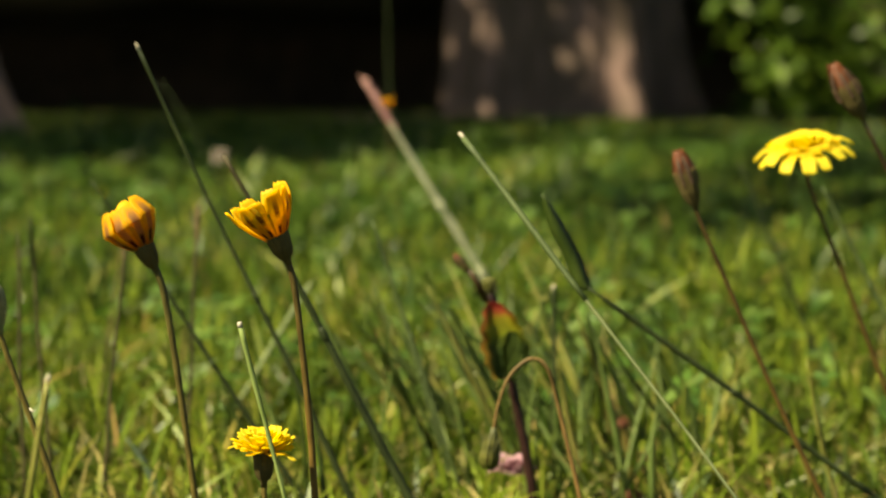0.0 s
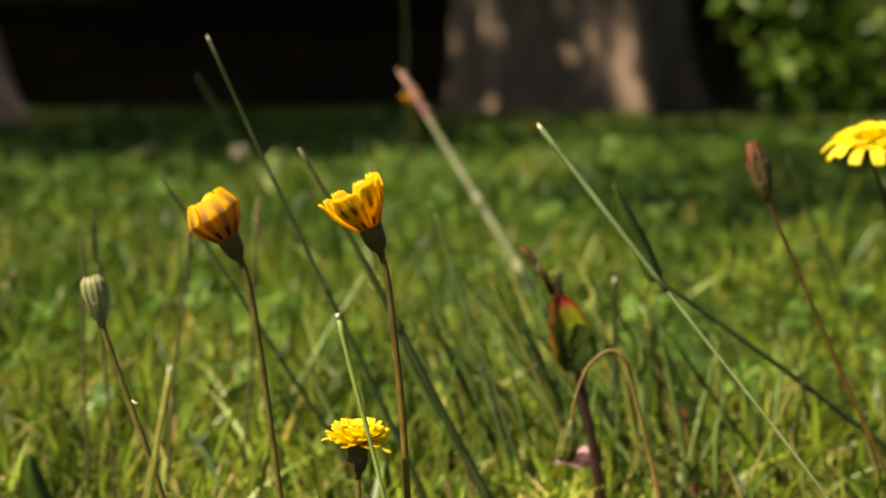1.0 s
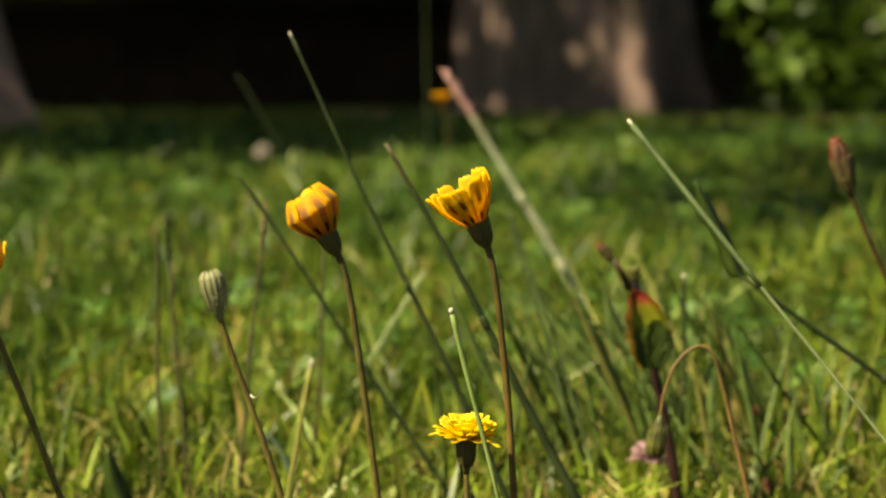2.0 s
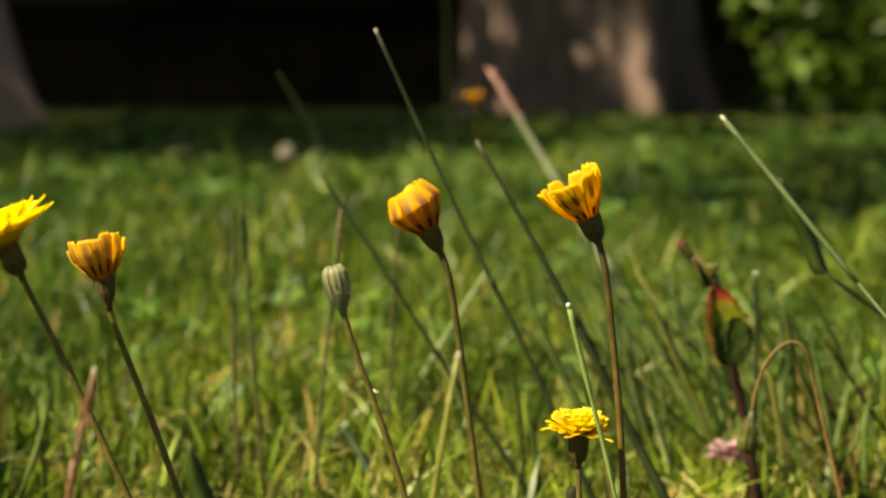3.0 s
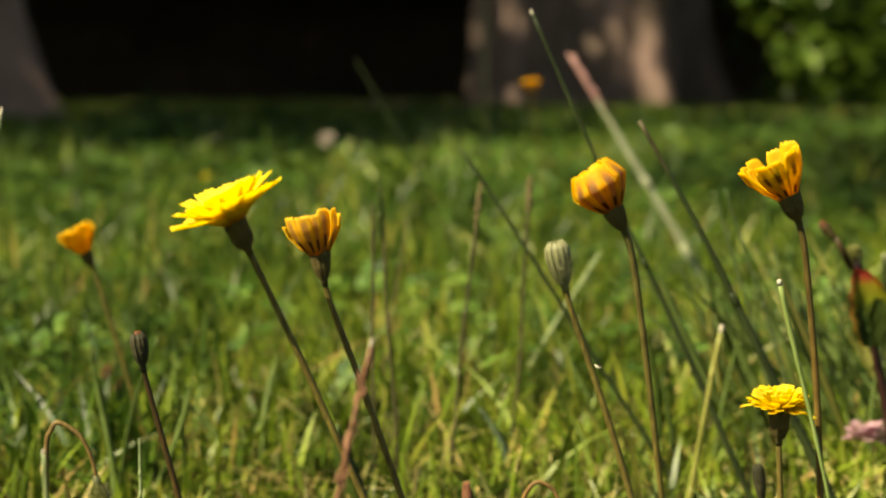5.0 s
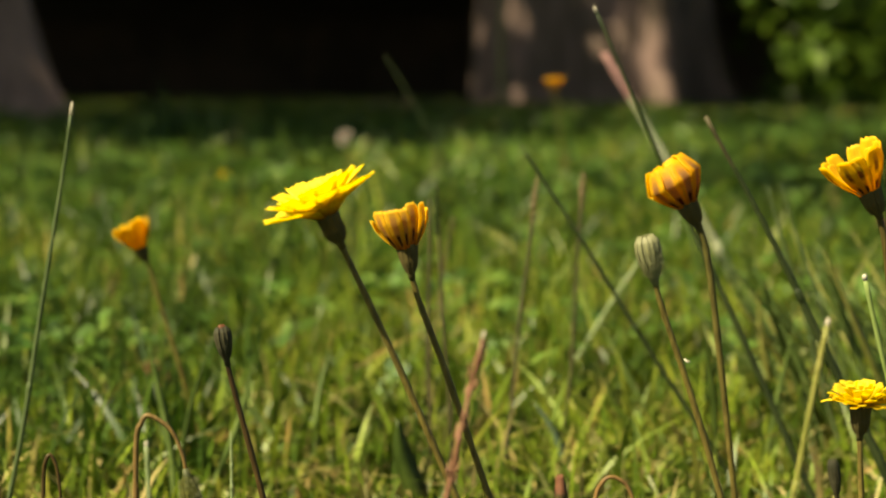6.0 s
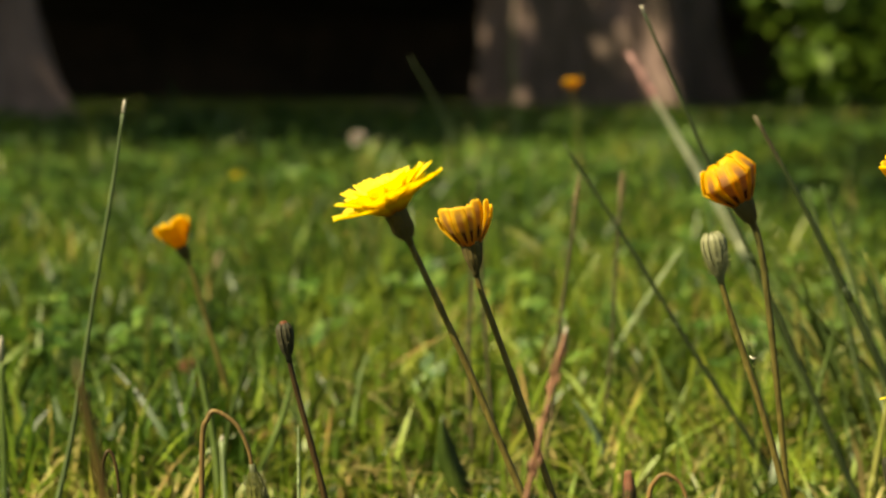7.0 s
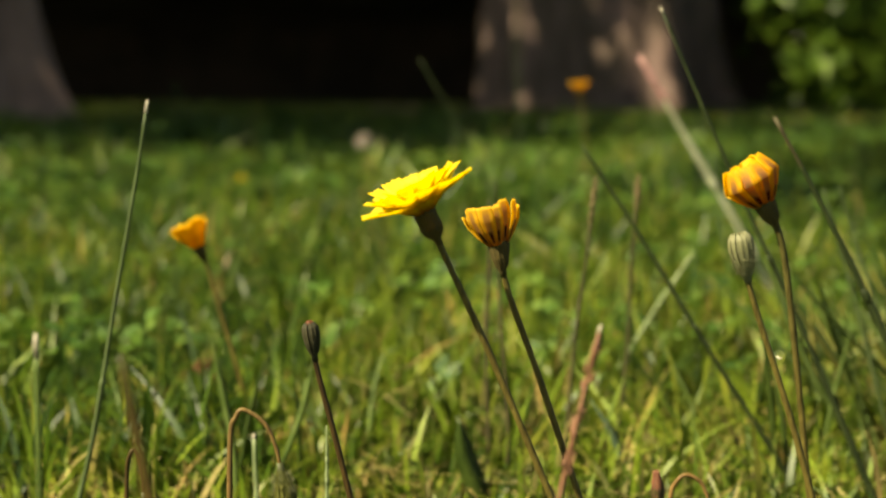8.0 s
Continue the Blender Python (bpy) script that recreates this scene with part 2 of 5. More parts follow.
BLADE_PALE = plant_mat("blade_pale", (0.15, 0.20, 0.08), (0.25, 0.31, 0.14), (0.38, 0.43, 0.24), 700, 0.4, 0.3)
LEAF_BLUE = plant_mat("leaf_blue_green", (0.05, 0.09, 0.05), (0.10, 0.15, 0.085), (0.18, 0.24, 0.15), 500, 0.45, 0.25)
PINK = plant_mat("straw_pink", (0.30, 0.16, 0.12), (0.46, 0.28, 0.21), (0.56, 0.38, 0.28), 800, share=0.1)
TAN = plant_mat("tan_husk", (0.06, 0.045, 0.018), (0.12, 0.09, 0.04), (0.20, 0.15, 0.07), 900)
CUT_TIP = plant_mat("cut_tip", (0.24, 0.21, 0.14), (0.36, 0.33, 0.24), (0.50, 0.47, 0.37), 900)
BLADE_DARK = plant_mat("blade_dark", (0.018, 0.034, 0.006), (0.036, 0.060, 0.010), (0.070, 0.100, 0.020), 700, 0.4, 0.2)
STALK_DARK = plant_mat("stalk_dark", (0.010, 0.017, 0.004), (0.021, 0.032, 0.008), (0.042, 0.058, 0.016), 700, 0.6)
STALK_BROWN = plant_mat("stalk_brown", (0.022, 0.020, 0.009), (0.050, 0.042, 0.018), (0.095, 0.078, 0.036), 700, 0.6)
STALK_PALE = plant_mat("stalk_pale_green", (0.055, 0.072, 0.026), (0.092, 0.115, 0.044), (0.14, 0.165, 0.070), 700, 0.55)
STALK_GREY = plant_mat("stalk_grey_green", (0.030, 0.046, 0.015), (0.054, 0.078, 0.025), (0.090, 0.122, 0.044), 700, 0.55)
STALK_LIME = plant_mat("stalk_lime", (0.13, 0.19, 0.045), (0.20, 0.27, 0.075), (0.30, 0.37, 0.13), 700, 0.45, 0.25)
BLADE_GREEN = plant_mat("blade_green", (0.06, 0.10, 0.022), (0.115, 0.17, 0.042), (0.20, 0.26, 0.08), 700, 0.4, 0.3)
BLADE_YELLOW = plant_mat("blade_yellow_green", (0.14, 0.15, 0.03), (0.23, 0.23, 0.055), (0.34, 0.30, 0.10), 700, 0.4, 0.2)
BLADE_PALE = plant_mat("blade_pale", (0.15, 0.20, 0.08), (0.25, 0.31, 0.14), (0.38, 0.43, 0.24), 700, 0.4, 0.3)
LEAF_BLUE = plant_mat("leaf_blue_green", (0.05, 0.09, 0.05), (0.10, 0.15, 0.085), (0.18, 0.24, 0.15), 500, 0.45, 0.25)
PINK = plant_mat("straw_pink", (0.30, 0.16, 0.12), (0.46, 0.28, 0.21), (0.56, 0.38, 0.28), 800, share=0.1)
TAN = plant_mat("tan_husk", (0.06, 0.045, 0.018), (0.12, 0.09, 0.04), (0.20, 0.15, 0.07), 900)
CUT_TIP = plant_mat("cut_tip", (0.24, 0.21, 0.14), (0.36, 0.33, 0.24), (0.50, 0.47, 0.37), 900)
BLADE_DARK = plant_mat("blade_dark", (0.018, 0.034, 0.006), (0.036, 0.060, 0.010), (0.070, 0.100, 0.020), 700, 0.4, 0.2)
STALK_DARK = plant_mat("stalk_dark", (0.010, 0.017, 0.004), (0.021, 0.032, 0.008), (0.042, 0.058, 0.016), 700, 0.6)
STALK_BROWN = plant_mat("stalk_brown", (0.022, 0.020, 0.009), (0.050, 0.042, 0.018), (0.095, 0.078, 0.036), 700, 0.6)
STALK_PALE = plant_mat("stalk_pale_green", (0.055, 0.072, 0.026), (0.092, 0.115, 0.044), (0.14, 0.165, 0.070), 700, 0.55)
STALK_GREY = plant_mat("stalk_grey_green", (0.030, 0.046, 0.015), (0.054, 0.078, 0.025), (0.090, 0.122, 0.044), 700, 0.55)
BLADE_GREEN = plant_mat("blade_green", (0.06, 0.10, 0.022), (0.115, 0.17, 0.042), (0.20, 0.26, 0.08), 700, 0.4, 0.3)
BLADE_YELLOW = plant_mat("blade_yellow_green", (0.14, 0.15, 0.03), (0.23, 0.23, 0.055), (0.34, 0.30, 0.10), 700, 0.4, 0.2)
BLADE_PALE = plant_mat("blade_pale", (0.15, 0.20, 0.08), (0.25, 0.31, 0.14), (0.38, 0.43, 0.24), 700, 0.4, 0.3)
LEAF_BLUE = plant_mat("leaf_blue_green", (0.05, 0.09, 0.05), (0.10, 0.15, 0.085), (0.18, 0.24, 0.15), 500, 0.45, 0.25)
PINK = plant_mat("pink_floret", (0.32, 0.14, 0.19), (0.43, 0.25, 0.28), (0.50, 0.40, 0.36), 600, 0.6, 0.3, (1, 1, 1))
RUSTY = plant_mat("rusty_floret", (0.10, 0.038, 0.020), (0.17, 0.070, 0.035), (0.24, 0.13, 0.07), 600, 0.6, 0.1, (1, 1, 1))
WHITE = plant_mat("clover_white", (0.34, 0.27, 0.20), (0.50, 0.44, 0.36), (0.66, 0.61, 0.53), 600, 0.6, 0.3, (1, 1, 1))
GRASS = island_mat("grass_mix", [(0.0, (0.051, 0.103, 0.011)), (0.25, (0.107, 0.172, 0.016)), (0.5, (0.158, 0.226, 0.021)),
                                 (0.74, (0.212, 0.269, 0.031)), (0.88, (0.245, 0.257, 0.041)), (0.95, (0.339, 0.267, 0.090)), (1.0, (0.283, 0.168, 0.065))])
GRASS_DRY = island_mat("grass_light_green", [(0.0, (0.090, 0.156, 0.015)), (0.35, (0.159, 0.230, 0.023)), (0.65, (0.213, 0.279, 0.036)), (0.92, (0.254, 0.277, 0.049)), (1.0, (0.321, 0.267, 0.090))])
GRASS_DEEP = island_mat("grass_deep_green", [(0.0, (0.022, 0.055, 0.006)), (0.6, (0.045, 0.095, 0.010)), (1.0, (0.085, 0.150, 0.016))])
CLOVER = island_mat("clover_leaf", [(0.0, (0.04, 0.10, 0.016)), (0.5, (0.085, 0.17, 0.028)), (1.0, (0.15, 0.23, 0.05))], 0.5, 0.35, 80)
THATCH = island_mat("dry_thatch", [(0.0, (0.20, 0.14, 0.05)), (0.5, (0.30, 0.25, 0.09)), (1.0, (0.38, 0.33, 0.15))], 0.7, 0.1, 60)
BUSH = island_mat("bush_leaf", [(0.0, (0.055, 0.105, 0.014)), (0.5, (0.11, 0.190, 0.022)), (1.0, (0.19, 0.285, 0.034))], 0.4, 0.4, 3)
CROWN = island_mat("crown_leaf", [(0.0, (0.025, 0.06, 0.012)), (0.6, (0.05, 0.10, 0.02)), (1.0, (0.08, 0.14, 0.03))], 0.45, 0.15, 2)


def bark_mat(name, dark, mid, light, scale):
    m, t, p, out = nodes_of(name)
    plates = noise_of(t, scale, 6, 0.65, (1, 1, 0.22), 0.6)
    broad = noise_of(t, scale * 0.2, 3)
    col = ramp(t, [(0.32, dark), (0.5, mid), (0.7, light)], plates)
    col = mixed(t, 0.45, col, ramp(t, [(0.35, dark), (0.5, mid), (0.65, light)], broad))
    t.links.new(col, p.inputs["Base Color"])
    p.inputs["Roughness"].default_value = 0.9
    bumped(t, p, plates, 0.8, 0.03)
    return m


# lighter than the other bark, to stand for sky light on the leaning tree
BARK_SKYLIT = bark_mat("bark_skylit", (0.085, 0.052, 0.037), (0.175, 0.107, 0.076), (0.36, 0.228, 0.172), 9)
BARK = bark_mat("bark", (0.064, 0.047, 0.034), (0.136, 0.096, 0.070), (0.36, 0.228, 0.198), 9)
# twig brown toned down, so that the hedge hollow looks deep in shade
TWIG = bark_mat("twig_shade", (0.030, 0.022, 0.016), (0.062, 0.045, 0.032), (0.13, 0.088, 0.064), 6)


def ground_mat():
    m, t, p, out = nodes_of("lawn_soil")
    fine, broad = noise_of(t, 90, 6, 0.65), noise_of(t, 1.3, 4)
    soil = ramp(t, [(0.3, (0.016, 0.015, 0.006)), (0.5, (0.034, 0.037, 0.011)), (0.7, (0.062, 0.064, 0.020))], fine)
    turf = ramp(t, [(0.35, (0.018, 0.036, 0.005)), (0.65, (0.040, 0.066, 0.010))], broad)
    col = mixed(t, 0.55, soil, turf)
    t.links.new(col, p.inputs["Base Color"])
    p.inputs["Roughness"].default_value = 0.95
    bumped(t, p, fine, 0.8, 0.01)
    return m


GROUND = ground_mat()
EARTH = bark_mat("bare_earth", (0.08, 0.050, 0.036), (0.15, 0.10, 0.074), (0.22, 0.16, 0.125), 30)


# ---- building helpers ----
def mesh_of(name, bm, *mats, smooth=True):
    me = bpy.data.meshes.new(name)
    for f in bm.faces:
        f.smooth = smooth and len(f.verts) <= 4
    bm.to_mesh(me)
    bm.free()
    for m in mats:
        me.materials.append(m)
    return me


def part(name, bm, material, parent, label=""):
    """Links a bmesh, or a mesh that is shared, as one mesh object under a thing."""
    me = bm if isinstance(bm, bpy.types.Mesh) else mesh_of(name, bm, material)
    ob = new(name, me)
    ob.parent = parent
    return tagged(ob, label)


def tube(bm, pts, radii, sides=8, flat=1.0, cap=True):
    """Sweeps a round, or flattened, section along points."""
    rings, side = [], Vector((0, 1, 0))
    for i, q in enumerate(pts):
        way = (pts[min(i + 1, len(pts) - 1)] - pts[max(i - 1, 0)]).normalized()
        a = way.cross(side).normalized()
        b = a.cross(way).normalized()
        side = b
        rings.append([bm.verts.new(q + radii[i] * (math.cos(k * math.tau / sides) * a + flat * math.sin(k * math.tau / sides) * b)) for k in range(sides)])
    for r, s in zip(rings, rings[1:]):
        for k in range(sides):
            bm.faces.new((r[k], r[(k + 1) % sides], s[(k + 1) % sides], s[k]))
    if cap:
        bm.faces.new(rings[0][::-1])
        bm.faces.new(rings[-1])
    return rings


def stalk_line(tip, foot, bow, n=22, kink=0.0, seed=1, left=None):
    """Points from the foot on the ground to the tip, bowed sideways by bow at the middle."""
    rnd = random.Random(seed)
    out, ph = [], rnd.uniform(0, 6)
    pull = 0.0 if left is None else math.tan(radians(left)) * tip[2] - (foot[0] - tip[0]) - 4 * bow
    for i in range(n + 1):
        s = (1 - i / n) ** (1.0 if left is None else 1.6)
        wob = kink * math.sin(ph + 9 * s) * s
        out.append(Vector((tip[0] + (foot[0] - tip[0]) * s + bow * 4 * s * (1 - s) + wob + pull * s * math.exp(-s / 0.07), tip[1] + (foot[1] - tip[1]) * s, tip[2] * (1 - s) - 0.004 * s)))
    return out


def stem_bm(tip, foot, bow, r_tip, r_foot, seed, hairs=0, left=None):
    bm = bmesh.new()
    line = stalk_line(tip, foot, bow, 30, 0.0005, seed, left)
    n = len(line) - 1
    rnd = random.Random(seed)
    tube(bm, line, [(r_foot + (r_tip - r_foot) * i / n) * rnd.uniform(0.95, 1.05) for i in range(n + 1)], 8)
    for _ in range(hairs):
        i = rnd.randrange(2, n)
        q = line[i].lerp(line[i - 1], rnd.random())
        a = rnd.uniform(0, math.tau)
        d = Vector((math.cos(a), math.sin(a), rnd.uniform(-0.3, 0.3))).normalized()
        tube(bm, [q + d * r_tip * 0.7, q + d * (r_tip + rnd.uniform(0.0004, 0.0011))], [0.00009, 0.00003], 3)
    return bm


def revolve(profile, sides=20, ribs=0, depth=0.0):
    """A body turned round the z axis, with ribs along it."""
    bm = bmesh.new()
    rings = []
    for r, h in profile:
        rings.append([bm.verts.new(((r * (1 + depth * math.cos(ribs * a))) * math.cos(a), (r * (1 + depth * math.cos(ribs * a))) * math.sin(a), h))
                      for a in (k * math.tau / sides for k in range(sides))])
    for r, s in zip(rings, rings[1:]):
        for k in range(sides):
            bm.faces.new((r[k], r[(k + 1) % sides], s[(k + 1) % sides], s[k]))
    bm.faces.new(rings[0][::-1])
    bm.faces.new(rings[-1])
    return bm


def ray_mesh(name, profile, width, seed, front, back, thick=0.00022, teeth=5, cup=0.25, narrow=0.35, blunt=0.45):
    """One ray floret or bract: a thin blade that follows profile (radius, height), with toothed tip; its two faces take two materials."""
    rnd = random.Random(seed)
    bm = bmesh.new()
    uv = bm.loops.layers.uv.new("UVMap")
    n, m = len(profile) * 3, 6
    pr = np.array(profile)
    s_of = np.linspace(0, 1, len(pr))
    rows_in, rows_out, twist = [], [], rnd.uniform(-0.25, 0.25)
    cuts = [rnd.uniform(0.0, 0.06) for _ in range(m + 1)]
    for i in range(n + 1):
        s = i / n
        r, h = np.interp(s, s_of, pr[:, 0]), np.interp(s, s_of, pr[:, 1])
        r2, h2 = np.interp(min(1, s + 0.05), s_of, pr[:, 0]), np.interp(min(1, s + 0.05), s_of, pr[:, 1])
        r1, h1 = np.interp(max(0, s - 0.05), s_of, pr[:, 0]), np.interp(max(0, s - 0.05), s_of, pr[:, 1])
        along = Vector((r2 - r1, 0, h2 - h1)).normalized()
        nrm = Vector((-along.z, 0, along.x))       # towards the axis
        half = 0.5 * width * (narrow + (1 - narrow) * math.sin(min(1.0, s * 1.25) * math.pi / 2)) * (1 - blunt * max(0, (s - 0.74) / 0.26) ** 2)
        a, b = [], []
        for k in range(m + 1):
            u = k / m * 2 - 1
            q = Vector((r, u * half, h)) + nrm * (cup * half * u * u + twist * half * u * s * 0.5)
            if i == n:
                q += along * (width * (0.050 if (k * teeth) // m % 2 else -0.035) - cuts[k] * width * 0.9)
            a.append((bm.verts.new(q + nrm * thick * 0.5), (k / m, s)))
            b.append((bm.verts.new(q - nrm * thick * 0.5), (k / m, s)))
        rows_in.append(a)
        rows_out.append(b)

    def quad(vs, slot):
        f = bm.faces.new([v for v, _ in vs])
        f.material_index = slot
        for loop, (_, c) in zip(f.loops, vs):
            loop[uv].uv = c
    for i in range(n):
        for k in range(m):
            quad((rows_in[i][k], rows_in[i + 1][k], rows_in[i + 1][k + 1], rows_in[i][k + 1]), 0)
            quad((rows_out[i][k + 1], rows_out[i + 1][k + 1], rows_out[i + 1][k], rows_out[i][k]), 1)
        quad((rows_in[i][0], rows_out[i][0], rows_out[i + 1][0], rows_in[i + 1][0]), 1)
        quad((rows_in[i + 1][m], rows_out[i + 1][m], rows_out[i][m], rows_in[i][m]), 1)
    for k in range(m):
        quad((rows_in[n][k], rows_out[n][k], rows_out[n][k + 1], rows_in[n][k + 1]), 1)
    return mesh_of(name, bm, front, back)


def head_pose(at, left=0.0, near=0.0, turn=0.0):
    """A flower head's pose: its axis leans to the left and towards the near side by so many degrees."""
    return Matrix.Translation(at) @ Euler((radians(near), radians(-left), 0)).to_matrix().to_4x4() @ Matrix.Rotation(radians(turn), 4, "Z")


def ring(thing, name, meshes, count, m, seed, spread=4.0, scale=0.08, offset=0.0, skip=(), aside=0.0, turn=0.0):
    rnd = random.Random(seed)
    for k in range(count):
        if k in skip:
            continue
        ob = part(name, meshes[rnd.randrange(len(meshes))], None, thing)
        s = 1 + rnd.uniform(-scale, scale)
        a = (k + offset + rnd.uniform(-0.18, 0.18)) * math.tau / count
        more = -aside * math.cos(a + radians(turn))
        ob.matrix_local = thing.matrix_world.inverted() @ m @ Matrix.Rotation(a, 4, "Z") \
            @ Matrix.Rotation(radians(rnd.uniform(-spread, spread) + more), 4, "Y") @ Matrix.Diagonal((s, s, s, 1))


def base_of(name, foot, label, category, group=""):
    ob = new(name)
    ob.empty_display_size = 0.01
    ob.matrix_world = Matrix.Translation((foot[0], foot[1], 0))
    return tagged(ob, label, category, group)


def local(bm, thing):
    bmesh.ops.transform(bm, matrix=thing.matrix_world.inverted(), verts=bm.verts)
    return bm


FLOWERS = "yellow hawkbit flowers in the lawn"
BUDS = "closed hawkbit buds in the lawn"
INNER_BRACT = {}


def involucre(thing, m, h, r, dark, ribs=13, bracts=13, pale=False, seed=0, bulge=0.0):
    mat = INVOLUCRE_BLACK if pale == 3 else INVOLUCRE_DARK if dark else INVOLUCRE
    body_mat = BUD_GREY if pale == 1 else mat
    body = revolve([(0.00080, -0.0016), (r * 0.33, -0.0004), (r * (0.46 + bulge * 0.4), h * 0.12), (r * (0.62 + bulge), h * 0.32), (r * (0.80 + bulge * 0.6), h * 0.55), (r * 0.93, h * 0.76), (r * 0.96, h * 0.93), (r * 0.7, h)] if not pale else [(0.00078, -0.0018), (r * 0.38, -0.0001), (r * 0.60, h * 0.16), (r * 0.82, h * 0.42), (r * 0.97, h * 0.7), (r * 0.92, h * 0.95), (r * 0.6, h * 1.10)], 26, ribs, 0.015 if not pale else 0.03)
    bmesh.ops.transform(body, matrix=thing.matrix_world.inverted() @ m, verts=body.verts)
    cone = part("involucre", body, body_mat, thing, "dark green ribbed involucre" if not pale else "blackish green bud case" if pale == 3 else "grey-green ribbed bud case")
    key = (round(h, 5), round(r, 5), dark, pale, bulge)
    if key not in INNER_BRACT:
        bm_mat = {1: BRACT_PALE, 2: BRACT_GREEN, 3: INVOLUCRE_BLACK}[int(pale)] if pale else mat
        INNER_BRACT[key] = [ray_mesh("bract", ([(r * (0.50 + bulge * 0.6), h * 0.16), (r * (0.69 + bulge), h * 0.4), (r * 0.87, h * 0.64), (r * 0.95, h * 0.88), (r * 0.96, h * 1.12)] if not pale else [(r * 0.44, h * 0.03), (r * 0.84, h * 0.4), (r * 1.01, h * 0.75), (r * 0.93, h * 1.02), (r * 0.56, h * 1.20)]),
                                     r * (0.50 if not pale else 0.42), 7 + i, bm_mat, bm_mat, 0.00022 if not pale else 0.0003, 1, -0.25 if pale else -0.08, 0.6, 0.8) for i in range(2)] + \
                           [ray_mesh("bract", ([(r * (0.42 + bulge * 0.4), h * 0.04), (r * (0.57 + bulge * 0.9), h * 0.25), (r * (0.76 + bulge * 0.7), h * 0.48)] if not pale else [(r * 0.42, 0.0), (r * 0.72, h * 0.22), (r * 0.95, h * 0.5)]), r * 0.34, 9, bm_mat, bm_mat, 0.00025, 1, -0.2, 0.7)]
    rnd = random.Random(seed)
    if pale in (1, 2):
        bm = bmesh.new()
        for _ in range(420):
            a, u = rnd.uniform(0, math.tau), rnd.uniform(0.05, 1.0)
            rr = r * 1.02 * math.sin(math.pi * min(1, 0.18 + 0.62 * u)) ** 0.6
            q = Vector((rr * math.cos(a), rr * math.sin(a), u * h))
            d = Vector((math.cos(a), math.sin(a), rnd.uniform(-0.2, 0.5))).normalized()
            tube(bm, [q, q + d * rnd.uniform(0.0004, 0.0009)], [0.00006, 0.00002], 3)
        bmesh.ops.transform(bm, matrix=thing.matrix_world.inverted() @ m, verts=bm.verts)
        part("hair_coat", bm, BRACT_PALE, cone, "coat of fine pale hairs")
    for k in range(bracts + 6):
        ob = new("bract", INNER_BRACT[key][rnd.randrange(2)] if k < bracts else INNER_BRACT[key][2])
        ob.parent = cone
        ob.matrix_local = thing.matrix_world.inverted() @ m @ Matrix.Rotation(k * math.tau / (bracts if k < bracts else 6) + rnd.uniform(-0.05, 0.05), 4, "Z")
    return cone


def flower(label, tip, foot, bow, left, near, rings, inv_h, inv_r, stem_mat, seed, r_tip=0.00068, r_foot=0.00090, dark=True, group=FLOWERS, turn=0.0, hairs=20, detail=True, aside=0.0, bulge=0.08, blunt=0.45):
    """A hawkbit: stem, involucre with bracts, and rings of ray florets. rings: (count, profile, width, face, back, spread)."""
    thing = base_of("hawkbit_flower", foot, label, "flower", group)
    part("stem", local(stem_bm(tip, foot, bow, r_tip, r_foot, seed, hairs, left), thing), stem_mat, thing)
    m = head_pose(tip, left, near, turn)
    involucre(thing, m, inv_h, inv_r, dark, seed=seed, bracts=13 if detail else 7, bulge=bulge)
    up = m @ Matrix.Translation((0, 0, inv_h))
    for j, (count, profile, width, face, back, spread) in enumerate(rings):
        meshes = [ray_mesh("petal", profile, width * f, seed * 10 + j * 3 + i, face, back, cup=0.12, blunt=blunt) for i, f in enumerate((1.0, 0.88, 1.08))]
        ring(thing, "petal", meshes, count, up, seed + 31 * j, spread, 0.07, 0.37 * j, (), aside, turn)
    return thing


def bud(label, tip, foot, bow, left, near, h, r, stem_mat, seed, tip_mat=RUST, pale=False, tip_h=0.5, r_tip=0.00062, r_foot=0.00095, hairs=25, brown=True):
    """A closed hawkbit head: stem, involucre with bracts, and the rolled florets at its mouth."""
    thing = base_of("hawkbit_bud", foot, label, "flower bud", BUDS)
    part("stem", local(stem_bm(tip, foot, bow, r_tip, r_foot, seed, hairs, left), thing), stem_mat, thing)
    bud_head(thing, head_pose(tip, left, near, seed * 17), h, r, seed, tip_mat, pale, tip_h, brown)
    return thing


def bud_head(thing, m, h, r, seed, tip_mat=RUST, pale=False, tip_h=0.5, brown=True):
    cone = involucre(thing, m, h, r, not pale and brown, pale=pale, seed=seed, bulge=0.10 if brown else 0.24)
    th = h * tip_h
    if th > 0:
        up = m @ Matrix.Translation((0, 0, h * 0.92))
        r = r * 0.72 if pale == 3 else r
        meshes = [ray_mesh("petal", [(r * 0.85, -h * 0.2), (r * 0.88, th * 0.2), (r * 0.66, th * 0.6), (r * 0.3, th * 1.05)], r * 0.75, seed + i, tip_mat, tip_mat, 0.0003, 3, 0.1, 0.8) for i in range(2)]
        ring(thing, "petal", meshes, 9, up, seed, 3, 0.08)
        if not pale:
            husks = [ray_mesh("bract", [(r * 0.98, -h * 0.25), (r * 0.99, th * 0.1), (r * 0.80, th * 0.45), (r * 0.52, th * 0.78)], r * 0.26, seed + 5 + i, HUSK, HUSK, 0.0003, 1, -0.3, 0.8, 0.8) for i in range(2)]
            ring(thing, "bract", husks, 8, up, seed + 3, 4, 0.15, 0.5)
    return cone


